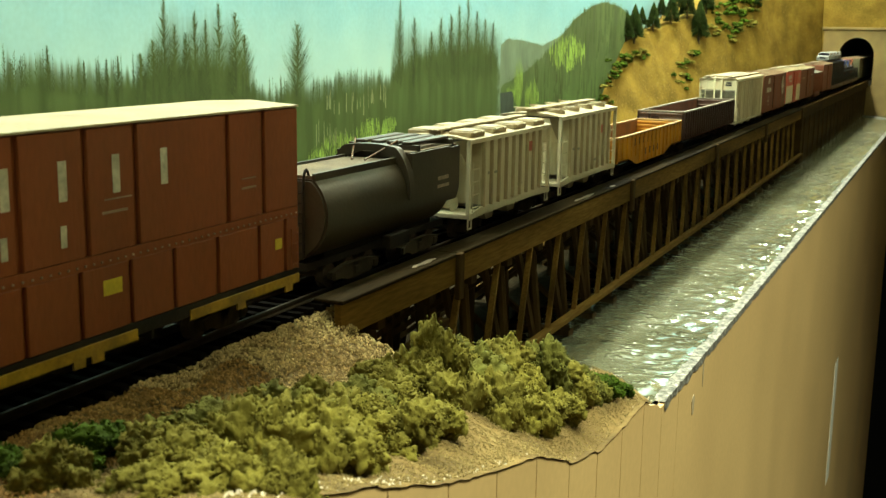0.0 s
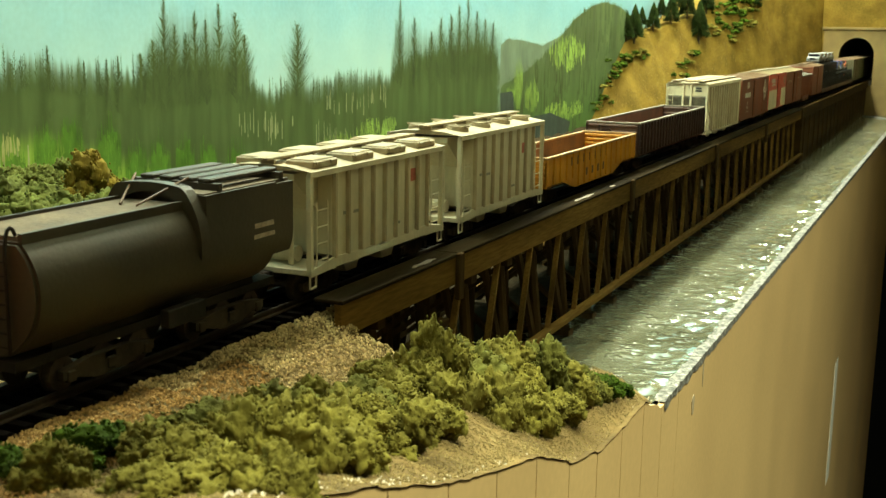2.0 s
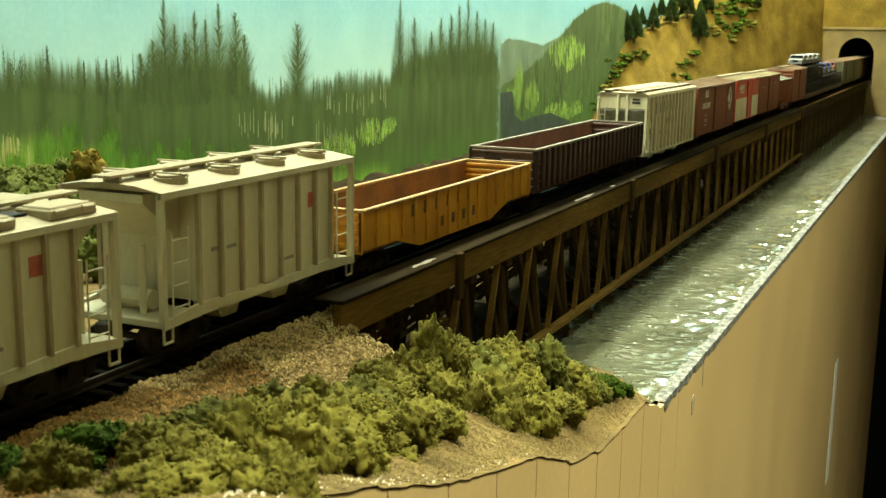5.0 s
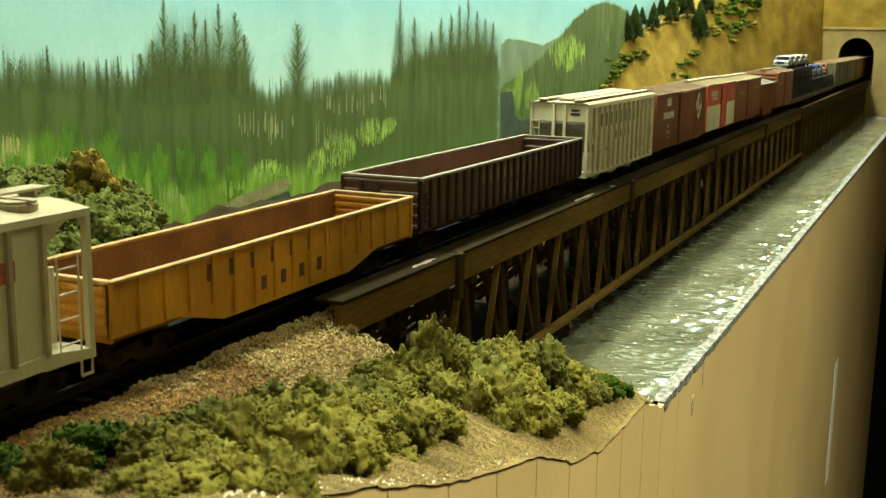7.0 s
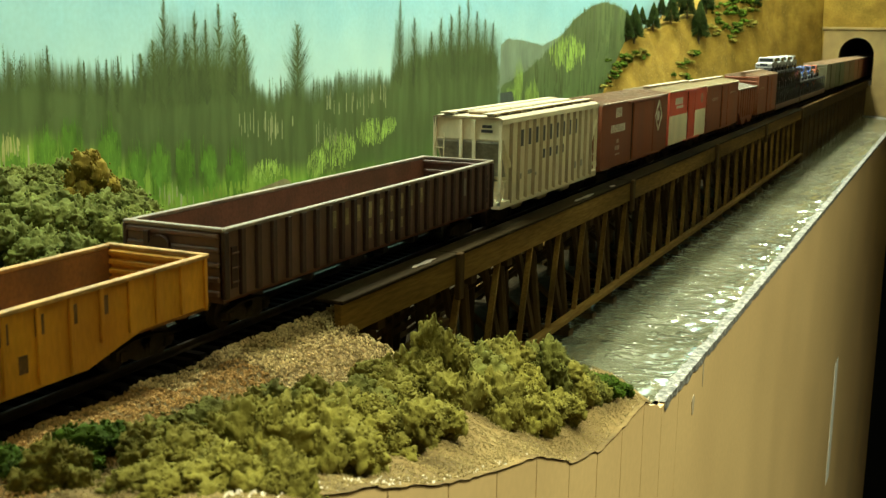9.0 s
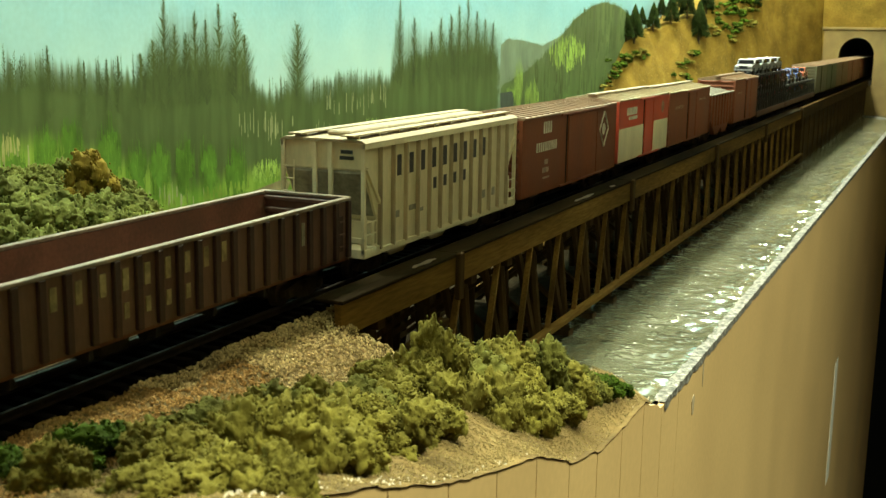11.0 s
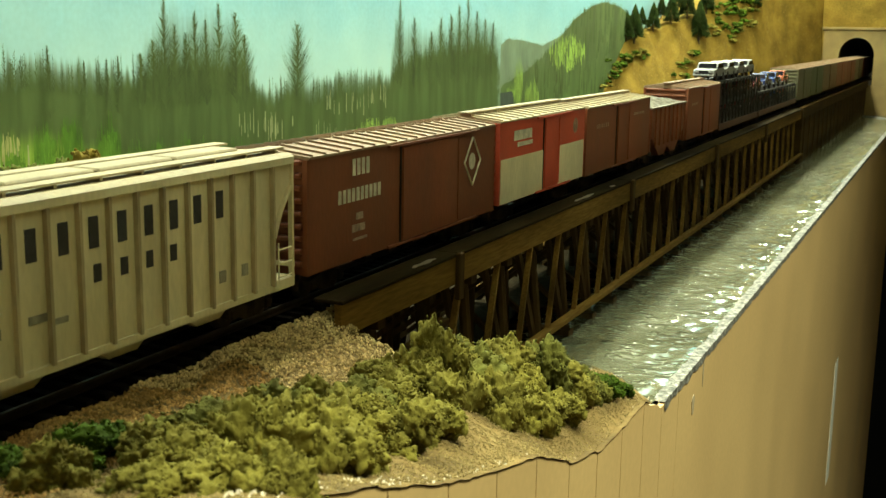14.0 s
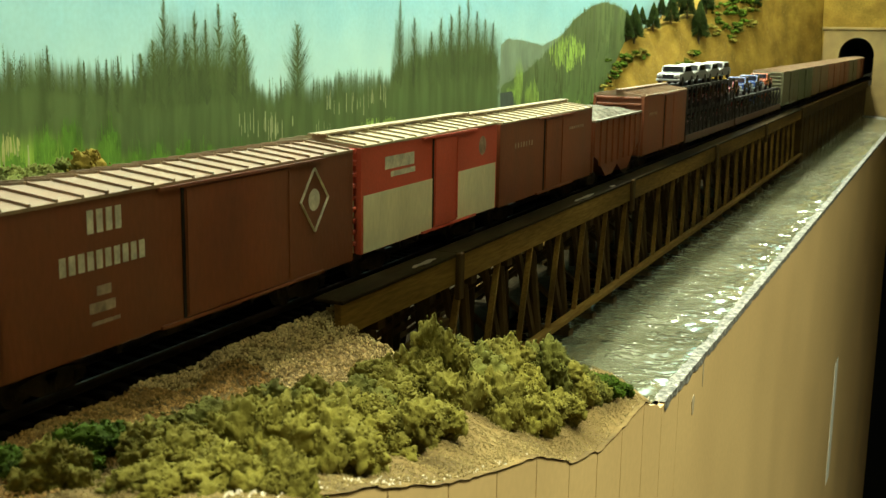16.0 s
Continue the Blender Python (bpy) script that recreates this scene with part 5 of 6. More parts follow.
def gondola(y0, y1, z1, body, inside, rim, label, ribs, rib_mat, fish, letters, drop=0.0):
    ob, h = car("gondola", y0, y1, label, "gondola")
    z0 = 0.0130
    for side in (1, -1):
        bm = B()
        low = [(-h, z0), (-h, z1 - 0.0006), (h, z1 - 0.0006), (h, z0)]
        if fish:
            low += [(h - 0.030, z0 - 0.0002), (h - 0.052, z0 - 0.0058), (-h + 0.052, z0 - 0.0058), (-h + 0.030, z0 - 0.0002)]
        prism(bm, low, "x", *sorted((side * (W2 - 0.0012), side * (W2 - 0.0004))))
        wall = part("side_wall", bm, body, ob)
        for i in range(ribs + 1):
            y = -h + 0.001 + (2 * h - 0.002) * i / ribs
            zb = z0 - (0.0052 if fish and abs(y) < h - 0.052 else 0.0) + 0.0003
            bm = B()
            wr = 0.0007 if fish else 0.0012
            box(bm, *sorted((side * (W2 - 0.0005), side * (W2 + (0.0005 if fish else 0.0010)))), y - wr, y + wr, zb, z1 - 0.0008, 0.0002)
            part("side_rib", bm, rib_mat, wall)
        bm = B()
        box(bm, *sorted((side * (W2 - 0.0017), side * (W2 + 0.0006))), -h, h, z1 - 0.0008, z1 + 0.0004, 0.0002)
        part("rim", bm, rim, wall, "worn pale top rim")
        bm = B()
        box(bm, *sorted((side * (W2 - 0.0016), side * (W2 - 0.00125))), -h + 0.001, h - 0.001, z0 + 0.001, z1 - 0.001)
        part("inside_wall", bm, inside, wall)
    for s in (-1, 1):
        bm = B()
        box(bm, -W2, W2, *sorted((s * (h - 0.0010), s * h)), z0 - 0.001, z1 - 0.0007)
        for i in range(5):
            z = z0 + 0.002 + (z1 - z0 - 0.004) * i / 4
            box(bm, -W2 + 0.001, W2 - 0.001, *sorted((s * (h - 0.0022), s * (h + 0.0010))), z - 0.0009, z + 0.0009, 0.0004)
        end = part("end_wall", bm, body, ob, "ribbed end wall")
        bm = B()
        box(bm, -W2 - 0.0004, W2 + 0.0004, *sorted((s * (h - 0.0016), s * (h + 0.0008))), z1 - 0.0006, z1 + 0.0006, 0.0002)
        part("rim", bm, rim, end)
        bm = B()
        box(bm, -0.010, -0.0082, *sorted((s * (h + 0.001), s * (h + 0.002))), z0 - 0.001, z1 - 0.002)
        rod(bm, (-0.004, s * (h + 0.001), z1 - 0.007), (-0.004, s * (h + 0.0022), z1 - 0.007), 0.0040, 16)
        part("brake_wheel", bm, rib_mat, ob)
    bm = B()
    box(bm, -W2 + 0.001, W2 - 0.001, -h + 0.001, h - 0.001, z0 - 0.0012, z0 + 0.0004)
    part("floor", bm, inside, ob, "rusty load floor")
    for s in () if fish else (-1, 1):
        bm = B()
        box(bm, W2 - 0.0004, W2 + 0.0001, s * (h - 0.0062) - 0.0015, s * (h - 0.0062) + 0.0015, z0 + 0.003, z1 - 0.006)
        part("grab_slot", bm, M["rib_maroon"], ob, "dark recess with grab irons")
        bm = B()
        for z in np.linspace(z0 + 0.005, z1 - 0.008, 3):
            rod(bm, (W2 + 0.0004, s * (h - 0.0062) - 0.0018, z), (W2 + 0.0004, s * (h - 0.0062) + 0.0018, z), 0.0003, 6)
        part("grab_iron", bm, body, ob)
    underframe(ob, h, z0 - 0.0012, M["black"])
    trucks(ob, (-h + 0.022, h - 0.022), top=z0 - 0.001)
    couplers(ob, h)
    for rows, m, text in letters:
        bars(ob, rows, m, text, x=W2 - 0.0003)
    return ob


gondola(0.722, 0.906, 0.0288, M["yellow_car"], M["yellow_inside"], M["rim_orange"], "faded orange low gondola with dark lettering", 16, M["yellow_car"], True,
        [(word(0.0, 0.0232, 9, 0.0117, 0.0055, 0.0052), M["letter_brown"], "dark lettering bar"), (word(0.0, 0.0145, 4, 0.0117, 0.0052, 0.0046), M["letter_brown"], "small dark lettering bar")])
gondola(0.914, 1.134, 0.0352, M["dark_gon"], M["gon_inside"], M["rim"], "dark maroon ribbed mill gondola with worn rim", 24, M["rib_maroon"], False,
        [(word(-0.0046, 0.0285, 9, 0.00908, 0.0044, 0.0062), M["letter_worn"], "worn lettering bar"), (word(0.0, 0.0198, 4, 0.00908, 0.0038, 0.0044), M["letter_worn"], "small worn lettering bar"),
         ([(0.0780, 0.0265, 0.0038, 0.008)], M["letter_and_shade_grey"], "pale stencil panel")])


def long_hopper():
    y0, y1, z0, z1 = 1.1462, 1.3070, 0.0115, 0.0545
    ob, h = car("long_covered_hopper", y0, y1, "long weathered white covered hopper with bold dark lettering", "covered hopper")
    g = M["white_car"]
    e = h - 0.013
    bm = B()
    prism(bm, [(-h + 0.0016, z1 - 0.0105), (-h + 0.0016, z1 - 0.0006), (h - 0.0016, z1 - 0.0006), (h - 0.0016, z1 - 0.0105), (e, 0.021), (e, 0.0115), (-e, 0.0115), (-e, 0.021)], "x", -W2 + 0.001, W2 - 0.001)
    body = part("body", bm, g, ob)
    for side in (1, -1):
        for i in range(13):
            y = -e + 2 * e * i / 12
            bm = B()
            box(bm, *sorted((side * (W2 - 0.0011), side * (W2 + 0.0006))), y - 0.0005, y + 0.0005, 0.0118, z1 - 0.0026)
            part("side_rib", bm, M["rib_grime_shade"], body, "side rib darkened for rust stain and shadow")
        bm = B()
        box(bm, *sorted((side * (W2 - 0.0014), side * (W2 + 0.0001))), -h, h, z1 - 0.0028, z1 - 0.0002, 0.0002)
        part("top_chord", bm, g, body)
        bm = B()
        box(bm, *sorted((side * (W2 - 0.0013), side * (W2 - 0.0002))), -e - 0.001, e + 0.001, 0.0100, 0.0122)
        part("side_sill", bm, g, body)
        for s in (-1, 1):
            bm = B()
            beam(bm, (side * (W2 - 0.0006), s * (h - 0.002), z1 - 0.010), (side * (W2 - 0.0006), s * e, 0.030), 0.0012, 0.0016)
            part("corner_brace", bm, g, body)
    for s in (-1, 1):
        for x in (-W2 + 0.001, -0.0035, 0.0035, W2 - 0.001):
            bm = B()
            box(bm, x - 0.0008, x + 0.0008, *sorted((s * (h - 0.0012), s * h)), 0.0115, z1 - 0.0006)
            part("end_post", bm, g, ob)
        # sheet coloured grey instead of car white to stand for shade
        bm = B()
        prism(bm, [(s * (h - 0.0012), z1 - 0.0112), (s * (h - 0.0012), z1 - 0.0122), (s * e, 0.0215), (s * e, 0.0225)], "x", -W2 + 0.002, W2 - 0.002)
        part("slope_sheet", bm, M["letter_and_shade_grey"], ob, "slope sheet with its shade put into the grey colour")
        bm = B()
        box(bm, -W2, W2, *sorted((s * e, s * h)), 0.0098, 0.0135, 0.0003)
        box(bm, -W2, W2, *sorted((s * (h - 0.001), s * h)), 0.0165, 0.0178)
        part("end_platform", bm, g, ob)
        bm = B()
        box(bm, -W2 + 0.002, W2 - 0.002, *sorted((s * (e + 0.001), s * (e + 0.004))), 0.0135, 0.023, 0.0004)
        part("end_plate", bm, g, ob)
        ladder(ob, -W2 + 0.0038, s * (h + 0.0006), 0.022, z1 - 0.008, g, "x", 0.0052, 5)
        ladder(ob, W2 - 0.0002, s * (h - 0.0055), 0.0120, 0.026, g, "y", 0.0085, 3)
    bm = B()
    prism(bm, [(-W2 - 0.0002, z1 - 0.0003), (W2 + 0.0002, z1 - 0.0003), (W2 - 0.002, z1 + 0.0008), (-W2 + 0.002, z1 + 0.0008)], "y", -h, h)
    roof = part("roof", bm, M["roof_dust"], ob, "pale dusty roof")
    for i in range(4):
        a = -h + 0.012 + i * (2 * h - 0.024) / 4
        bm = B()
        box(bm, -0.0052, 0.0052, a + 0.0006, a + (2 * h - 0.024) / 4 - 0.0006, z1 + 0.0009, z1 + 0.0028, 0.0006)
        part("trough_hatch", bm, M["roof_dust"], roof)
    for x in (-0.0115, 0.0115):
        bm = B()
        box(bm, x - 0.0028, x + 0.0028, -h - 0.001, h + 0.001, z1 + 0.0019, z1 + 0.0025)
        for y in np.linspace(-h + 0.004, h - 0.004, 10):
            box(bm, x - 0.0026, x + 0.0026, y - 0.0005, y + 0.0005, z1 + 0.0007, z1 + 0.0019)
        part("roof_walkway", bm, M["roof_dust"], ob, "grated roof walk")
    for y in (-0.040, 0.0, 0.040):
        bm = B()
        prism(bm, [(y - 0.016, 0.0116), (y + 0.016, 0.0116), (y + 0.006, 0.0052), (y - 0.006, 0.0052)], "x", -0.012, 0.012)
        part("hopper_bay", bm, g, ob)
    xs = W2 - 0.0009
    bars(ob, word(-0.0053, 0.0432, 9, 0.0111, 0.0064, 0.0084), M["letter_dark"], "bold dark lettering bar", x=xs)
    bars(ob, word(0.0004, 0.0322, 4, 0.0106, 0.0052, 0.0048), M["letter_dark"], "small dark lettering bar", x=xs)
    bars(ob, [(-0.052, 0.0235, 0.005, 0.0028), (-0.037, 0.0245, 0.007, 0.0022), (-0.030, 0.0225, 0.006, 0.0016), (0.040, 0.0205, 0.0034, 0.0038), (0.052, 0.0205, 0.0034, 0.0038)], M["letter_and_shade_grey"], "grey stencils", x=xs, name="stencil")
    bm = B()
    for z, w in ((0.0505, 0.005), (0.0482, 0.006)):
        box(bm, 0.0100 - w / 2, 0.0100 + w / 2, -h + 0.0012, -h + 0.0016, z - 0.0007, z + 0.0007)
    part("stencil", bm, M["letter_dark"], ob, "small dark end stencil")
    bm = B()
    box(bm, -0.003, 0.003, -h, h, 0.0080, 0.0098)
    part("centre_sill", bm, M["black"], ob)
    trucks(ob, (-h + 0.018, h - 0.018), top=0.0095)
    couplers(ob, h)


long_hopper()

# oxide boxcar with a pale diamond
ob, h = boxcar("boxcar", 1.3165, 1.487, "long brown boxcar with pale stencils and diamond emblem", M["brown_car2"], 0.0112, 0.0528, (-0.0142, 0.0420), walkway=False, ribs=18, roof=M["roof_tan"],
               letters=[(word(-0.0478, 0.0462, 4, 0.0036, 0.0042, 0.0062), M["letter_pale"], "pale lettering bar"), (word(-0.0485, 0.0360, 10, 0.0034, 0.0041, 0.0050), M["letter_pale"], "pale lettering bar"),
                        ([(-0.0489, 0.0276, 0.0055, 0.0026), (-0.0497, 0.0232, 0.010, 0.0028), (-0.0485, 0.0190, 0.011, 0.0010)], M["letter_dim"], "small pale stencils")])


def diamond(ob, y, z, s, x, material, label):
    bm = B()
    for i in range(4):
        a, b = ((0, 1.22), (1, 0), (0, -1.22), (-1, 0))[i], ((1, 0), (0, -1.22), (-1, 0), (0, 1.22))[i]
        beam(bm, (x, y + a[0] * s, z + a[1] * s), (x, y + b[0] * s, z + b[1] * s), 0.0002, 0.0015)
    bmesh.ops.create_circle(bm, cap_ends=True, segments=20, radius=s * 0.42, matrix=Matrix.Translation((x + 0.0001, y, z)) @ Euler((0, math.pi / 2, 0)).to_matrix().to_4x4())
    part("emblem", bm, material, ob, label)


diamond(ob, 0.0585, 0.0378, 0.0092, W2 + 0.0001, M["letter_pale"], "pale diamond emblem")

# red and grey boxcar
ob, h = boxcar("boxcar", 1.496, 1.630, "red over pale grey boxcar with white script bars", M["red"], 0.0122, 0.0535, (-0.004, 0.020), roof=M["roof_dust"], ribs=12,
               letters=[([(-0.036, 0.0452, 0.026, 0.0050), (-0.033, 0.0405, 0.022, 0.0022)], M["letter_pale"], "white script bar")])
bm = B()
for a, b in ((-h + 0.0004, -0.0045), (0.0205, h - 0.0004)):
    box(bm, W2 - 0.0002, W2 + 0.00025, a, b, 0.0124, 0.0345)
part("lower_panel", bm, M["white_car"], ob, "pale grey lower side panel")
for s in (-1, 1):
    bm = B()
    box(bm, -W2 + 0.0035, W2 - 0.0035, *sorted((s * (h + 0.0005), s * (h + 0.0011))), 0.0124, 0.0345)
    part("end_panel", bm, M["white_car"], ob, "pale grey lower end panel")
bm = B()
bmesh.ops.create_circle(bm, cap_ends=True, segments=20, radius=0.0045, matrix=Matrix.Translation((W2 + 0.0002, 0.050, 0.0440)) @ Euler((0, math.pi / 2, 0)).to_matrix().to_4x4())
part("emblem", bm, M["letter_dim"], ob, "round pale emblem")

boxcar("boxcar", 1.637, 1.785, "faded oxide-brown boxcar with worn stencils", M["oxide"], 0.0115, 0.0528, (-0.010, 0.018), ribs=12, roof=M["roof_dust"],
       letters=[(word(-0.042, 0.040, 7, 0.004, 0.0024, 0.0026), M["letter_dim"], "worn lettering bar"), (word(0.045, 0.043, 7, 0.004, 0.0024, 0.0016), M["letter_dim"], "worn lettering bar")])


def open_hopper():
    y0, y1, z1 = 1.793, 1.904, 0.0435
    ob, h = car("open_hopper", y0, y1, "brown open hopper filled with grey gravel", "hopper car")
    bm = B()
    pts = [(-h, 0.024), (-h, z1), (h, z1), (h, 0.024), (h - 0.016, 0.016), (0.026, 0.0070), (0.010, 0.0070), (0, 0.0125), (-0.010, 0.0070), (-0.026, 0.0070), (-h + 0.016, 0.016)]
    prism(bm, pts, "x", -W2 + 0.0008, W2 - 0.0008)
    body = part("body", bm, M["oxide"], ob)
    for side in (1, -1):
        for i in range(9):
            y = -h + 0.001 + (2 * h - 0.002) * i / 8
            bm = B()
            box(bm, *sorted((side * (W2 - 0.0010), side * (W2 + 0.0004))), y - 0.0006, y + 0.0006, 0.022 if i in (0, 8) else 0.015, z1 - 0.0006)
            part("side_rib", bm, M["oxide"], body)
        bm = B()
        box(bm, *sorted((side * (W2 - 0.0014), side * (W2 + 0.0006))), -h, h, z1 - 0.0006, z1 + 0.0006)
        part("rim", bm, M["rim"], body)
        for s in (-1, 1):
            bm = B()
            box(bm, *sorted((side * (W2 - 0.002), side * (W2 - 0.0005))), *sorted((s * h, s * (h - 0.0016))), 0.0115, 0.026)
            part("end_post", bm, M["oxide"], ob)
    for s in (-1, 1):
        bm = B()
        box(bm, -W2 - 0.0004, W2 + 0.0004, *sorted((s * (h - 0.001), s * (h + 0.0006))), z1 - 0.0006, z1 + 0.0006)
        part("rim", bm, M["rim"], body)
    bm = B()
    box(bm, -0.004, 0.004, -h, h, 0.0095, 0.0120)
    for s in (-1, 1):
        box(bm, -W2, W2, *sorted((s * h, s * (h - 0.004))), 0.0095, 0.0120)
    part("centre_sill", bm, M["black"], ob)
    bm = B()
    grid(bm, np.linspace(-W2 + 0.001, W2 - 0.001, 22), np.linspace(-h + 0.001, h - 0.001, 60),
         lambda x, y: (x, y, z1 - 0.001 + 0.0075 * max(0.0, 1 - (x / W2) ** 2) * (0.7 + 0.3 * math.cos(y * 105)) * max(0.0, 1 - (y / h) ** 6) + 0.0012 * noise.noise((x * 400, y * 400, 1))))
    bmesh.ops.recalc_face_normals(bm, faces=bm.faces)
    part("load", bm, M["gravel_load"], ob, "heaped grey gravel load")
    trucks(ob, (-h + 0.017, h - 0.017), top=0.0096)
    couplers(ob, h)


open_hopper()
boxcar("boxcar", 1.912, 2.043, "faded oxide-brown boxcar behind the gravel hopper", M["oxide"], 0.0115, 0.0540, (-0.006, 0.020), ribs=12, roof=M["roof_tan"],
       letters=[(word(-0.040, 0.040, 6, 0.004, 0.0024, 0.0022), M["letter_dim"], "worn lettering bar")])


def auto_mesh(material, truck=False):
    """Body of a small toy automobile, nose towards -y."""
    bm = B()
    if truck:
        side = [(-0.026, 0.004), (-0.026, 0.0115), (-0.015, 0.0125), (-0.012, 0.0185), (0.002, 0.0185), (0.003, 0.0125), (0.026, 0.0120), (0.026, 0.004)]
    else:
        side = [(-0.027, 0.004), (-0.0275, 0.0085), (-0.026, 0.0105), (-0.012, 0.0112), (-0.006, 0.0165), (0.012, 0.0168), (0.019, 0.0115), (0.027, 0.0105), (0.027, 0.004)]
    prism(bm, side, "x", -0.0098, 0.0098)
    bmesh.ops.bevel(bm, geom=[e for e in bm.edges if e.calc_face_angle(0) > 0.3], offset=0.0007, segments=1, affect="EDGES")
    return mesh_of("automobile_body", bm, material)


def glass_mesh(truck=False):
    bm = B()
    if truck:
        side = [(-0.0142, 0.0128), (-0.0119, 0.0178), (0.0012, 0.0178), (0.0018, 0.0128)]
    else:
        side = [(-0.0108, 0.0116), (-0.0062, 0.0158), (0.0115, 0.0160), (0.0172, 0.0118)]
    prism(bm, side, "x", -0.0100, 0.0100)
    prism(bm, [(-0.0085, side[0][1]), (-0.0078, side[1][1]), (0.0078, side[1][1]), (0.0085, side[0][1])], "y", side[0][0] - 0.0012, side[0][0] + 0.004)
    return mesh_of("window", bm, M["window_dark"])


GLASS, GLASS_T = glass_mesh(), glass_mesh(True)
bm = B()
rod(bm, (-0.0012, 0, 0), (0.0012, 0, 0), 0.0039, 14)
AUTO_WHEEL = mesh_of("wheel", bm, M["black"])
bm = B()
box(bm, -0.0078, 0.0078, -0.0279, -0.0266, 0.0062, 0.0096)
GRILLE = mesh_of("grille", bm, M["window_dark"])
bm = B()
box(bm, -0.0101, 0.0101, -0.0284, -0.0272, 0.0042, 0.0060, 0.0004)
box(bm, -0.0080, -0.0045, -0.0284, -0.0268, 0.0070, 0.0092, 0.0004)
box(bm, 0.0045, 0.0080, -0.0284, -0.0268, 0.0070, 0.0092, 0.0004)
BUMPER = mesh_of("bumper", bm, M["chrome"])


def automobile(y, z, body, glass, label, x=0.0):
    ob = holder("toy_automobile", label, "toy car", "automobiles on the rack cars")
    ob.location = (x, y, z)
    for name, me, loc in (("body", body, (0, 0, 0)), ("window", glass, (0, 0, 0)), ("bumper", BUMPER, (0, 0, 0)), ("grille", GRILLE, (0, 0, 0)), *(("wheel", AUTO_WHEEL, (sx * 0.0090, sy, 0.0039)) for sx in (-1, 1) for sy in (-0.017, 0.016))):
        o = new(name, me)
        o.parent, o.location = ob, loc
    movers.append((ob, y, x, z))


def rack_car(y0, y1, label, decks, frame_mat):
    ob, h = car("auto_rack_car", y0, y1, label, "auto rack")
    bm = B()
    box(bm, -W2 + 0.001, W2 - 0.001, -h, h, 0.0105, 0.0150, 0.0004)
    part("flat_deck", bm, frame_mat, ob)
    bm = B()
    box(bm, W2 - 0.0012, W2 - 0.0002, -h, h, 0.0092, 0.0152)
    part("side_sill", bm, M["dark_gon"], ob)
    for z in decks:
        bm = B()
        box(bm, -0.0150, 0.0150, -h + 0.002, h - 0.002, z - 0.0012, z)
        for s in (-1, 1):
            box(bm, *sorted((s * 0.0150, s * 0.0162)), -h + 0.002, h - 0.002, z - 0.0022, z + 0.0010)
        part("rack_deck", bm, frame_mat, ob)
    if decks:
        bm = B()
        box(bm, -0.0162, -0.0155, -h + 0.003, h - 0.003, 0.0152, decks[-1] - 0.0014)
        part("side_screen", bm, frame_mat, ob, "dark far side screen")
        for s in (-1, 1):
            for y in np.linspace(-h + 0.003, h - 0.003, 13):
                bm = B()
                box(bm, *sorted((s * 0.0163, s * 0.0176)), y - 0.0011, y + 0.0011, 0.0150, decks[-1] - 0.0002)
                part("rack_post", bm, frame_mat, ob)
            bm = B()
            ys = np.linspace(-h + 0.003, h - 0.003, 13)
            for a, b in zip(ys[:-1], ys[1:]):
                beam(bm, (s * 0.0170, a, 0.0155), (s * 0.0170, b, decks[0] - 0.002), 0.0006, 0.0009)
            part("rack_brace", bm, frame_mat, ob)
    underframe(ob, h, 0.0105, M["black"])
    trucks(ob, (-h + 0.025, h - 0.025), top=0.0105)
    couplers(ob, h)
    return h


rack_car(2.052, 2.268, "dark open auto rack loaded with silver automobiles", (0.0345, 0.0545), M["black"])
rack_car(2.276, 2.582, "dark flat rack car carrying blue and red vehicles", (0.0345,), M["black"])
SILVER, SILVER2 = auto_mesh(M["chrome"]), auto_mesh(M["chrome"], True)
BLUE, RED, MAROON = auto_mesh(M["auto_blue"], True), auto_mesh(M["auto_red"], True), auto_mesh(M["auto_maroon"])
for i in range(4):
    automobile(2.084 + i * 0.0562, 0.0547, SILVER, GLASS, "silver plated toy sedan with dark windows")
    automobile(2.082 + i * 0.056, 0.0347, MAROON, GLASS, "maroon toy sedan on the middle rack deck")
    automobile(2.080 + i * 0.056, 0.0152, MAROON, GLASS, "maroon toy sedan on the lowest rack deck")
for i, (me, text) in enumerate(((MAROON, "maroon toy sedan on the rack deck"), (BLUE, "blue toy pickup truck"), (BLUE, "blue toy pickup truck"), (RED, "orange-red toy pickup truck"))):
    automobile(2.312 + i * 0.074, 0.0347, me, GLASS if me is MAROON else GLASS_T, text)
for i, (me, text) in enumerate(((MAROON, "maroon toy sedan on the flat deck"), (MAROON, "maroon toy sedan on the flat deck"), (BLUE, "blue toy pickup truck"), (RED, "orange-red toy pickup truck"))):
    automobile(2.312 + i * 0.074, 0.0152, me, GLASS if me is MAROON else GLASS_T, text)

for y0, y1, m, text in ((2.590, 2.735, "olive_car", "olive drab boxcar entering from the tunnel"), (2.743, 2.890, "green_car", "dull green boxcar with pale roof"),
                        (2.898, 3.110, "tan_car", "long ochre-brown boxcar with dusty roof"), (3.118, 3.300, "oxide", "faded oxide-brown boxcar with dusty roof"), (3.308, 3.480, "brown_car2", "dark brown boxcar with dusty pale roof"),
                        (3.488, 3.665, "olive_car", "olive drab boxcar with dusty roof"), (3.673, 3.850, "oxide", "faded oxide-brown boxcar with dusty roof")):
    boxcar("boxcar", y0, y1, text, M[m], 0.0115, 0.0540, (-0.010, 0.020), ribs=12, walkway=False, roof=M["roof_tan"])

# ---- foliage ----


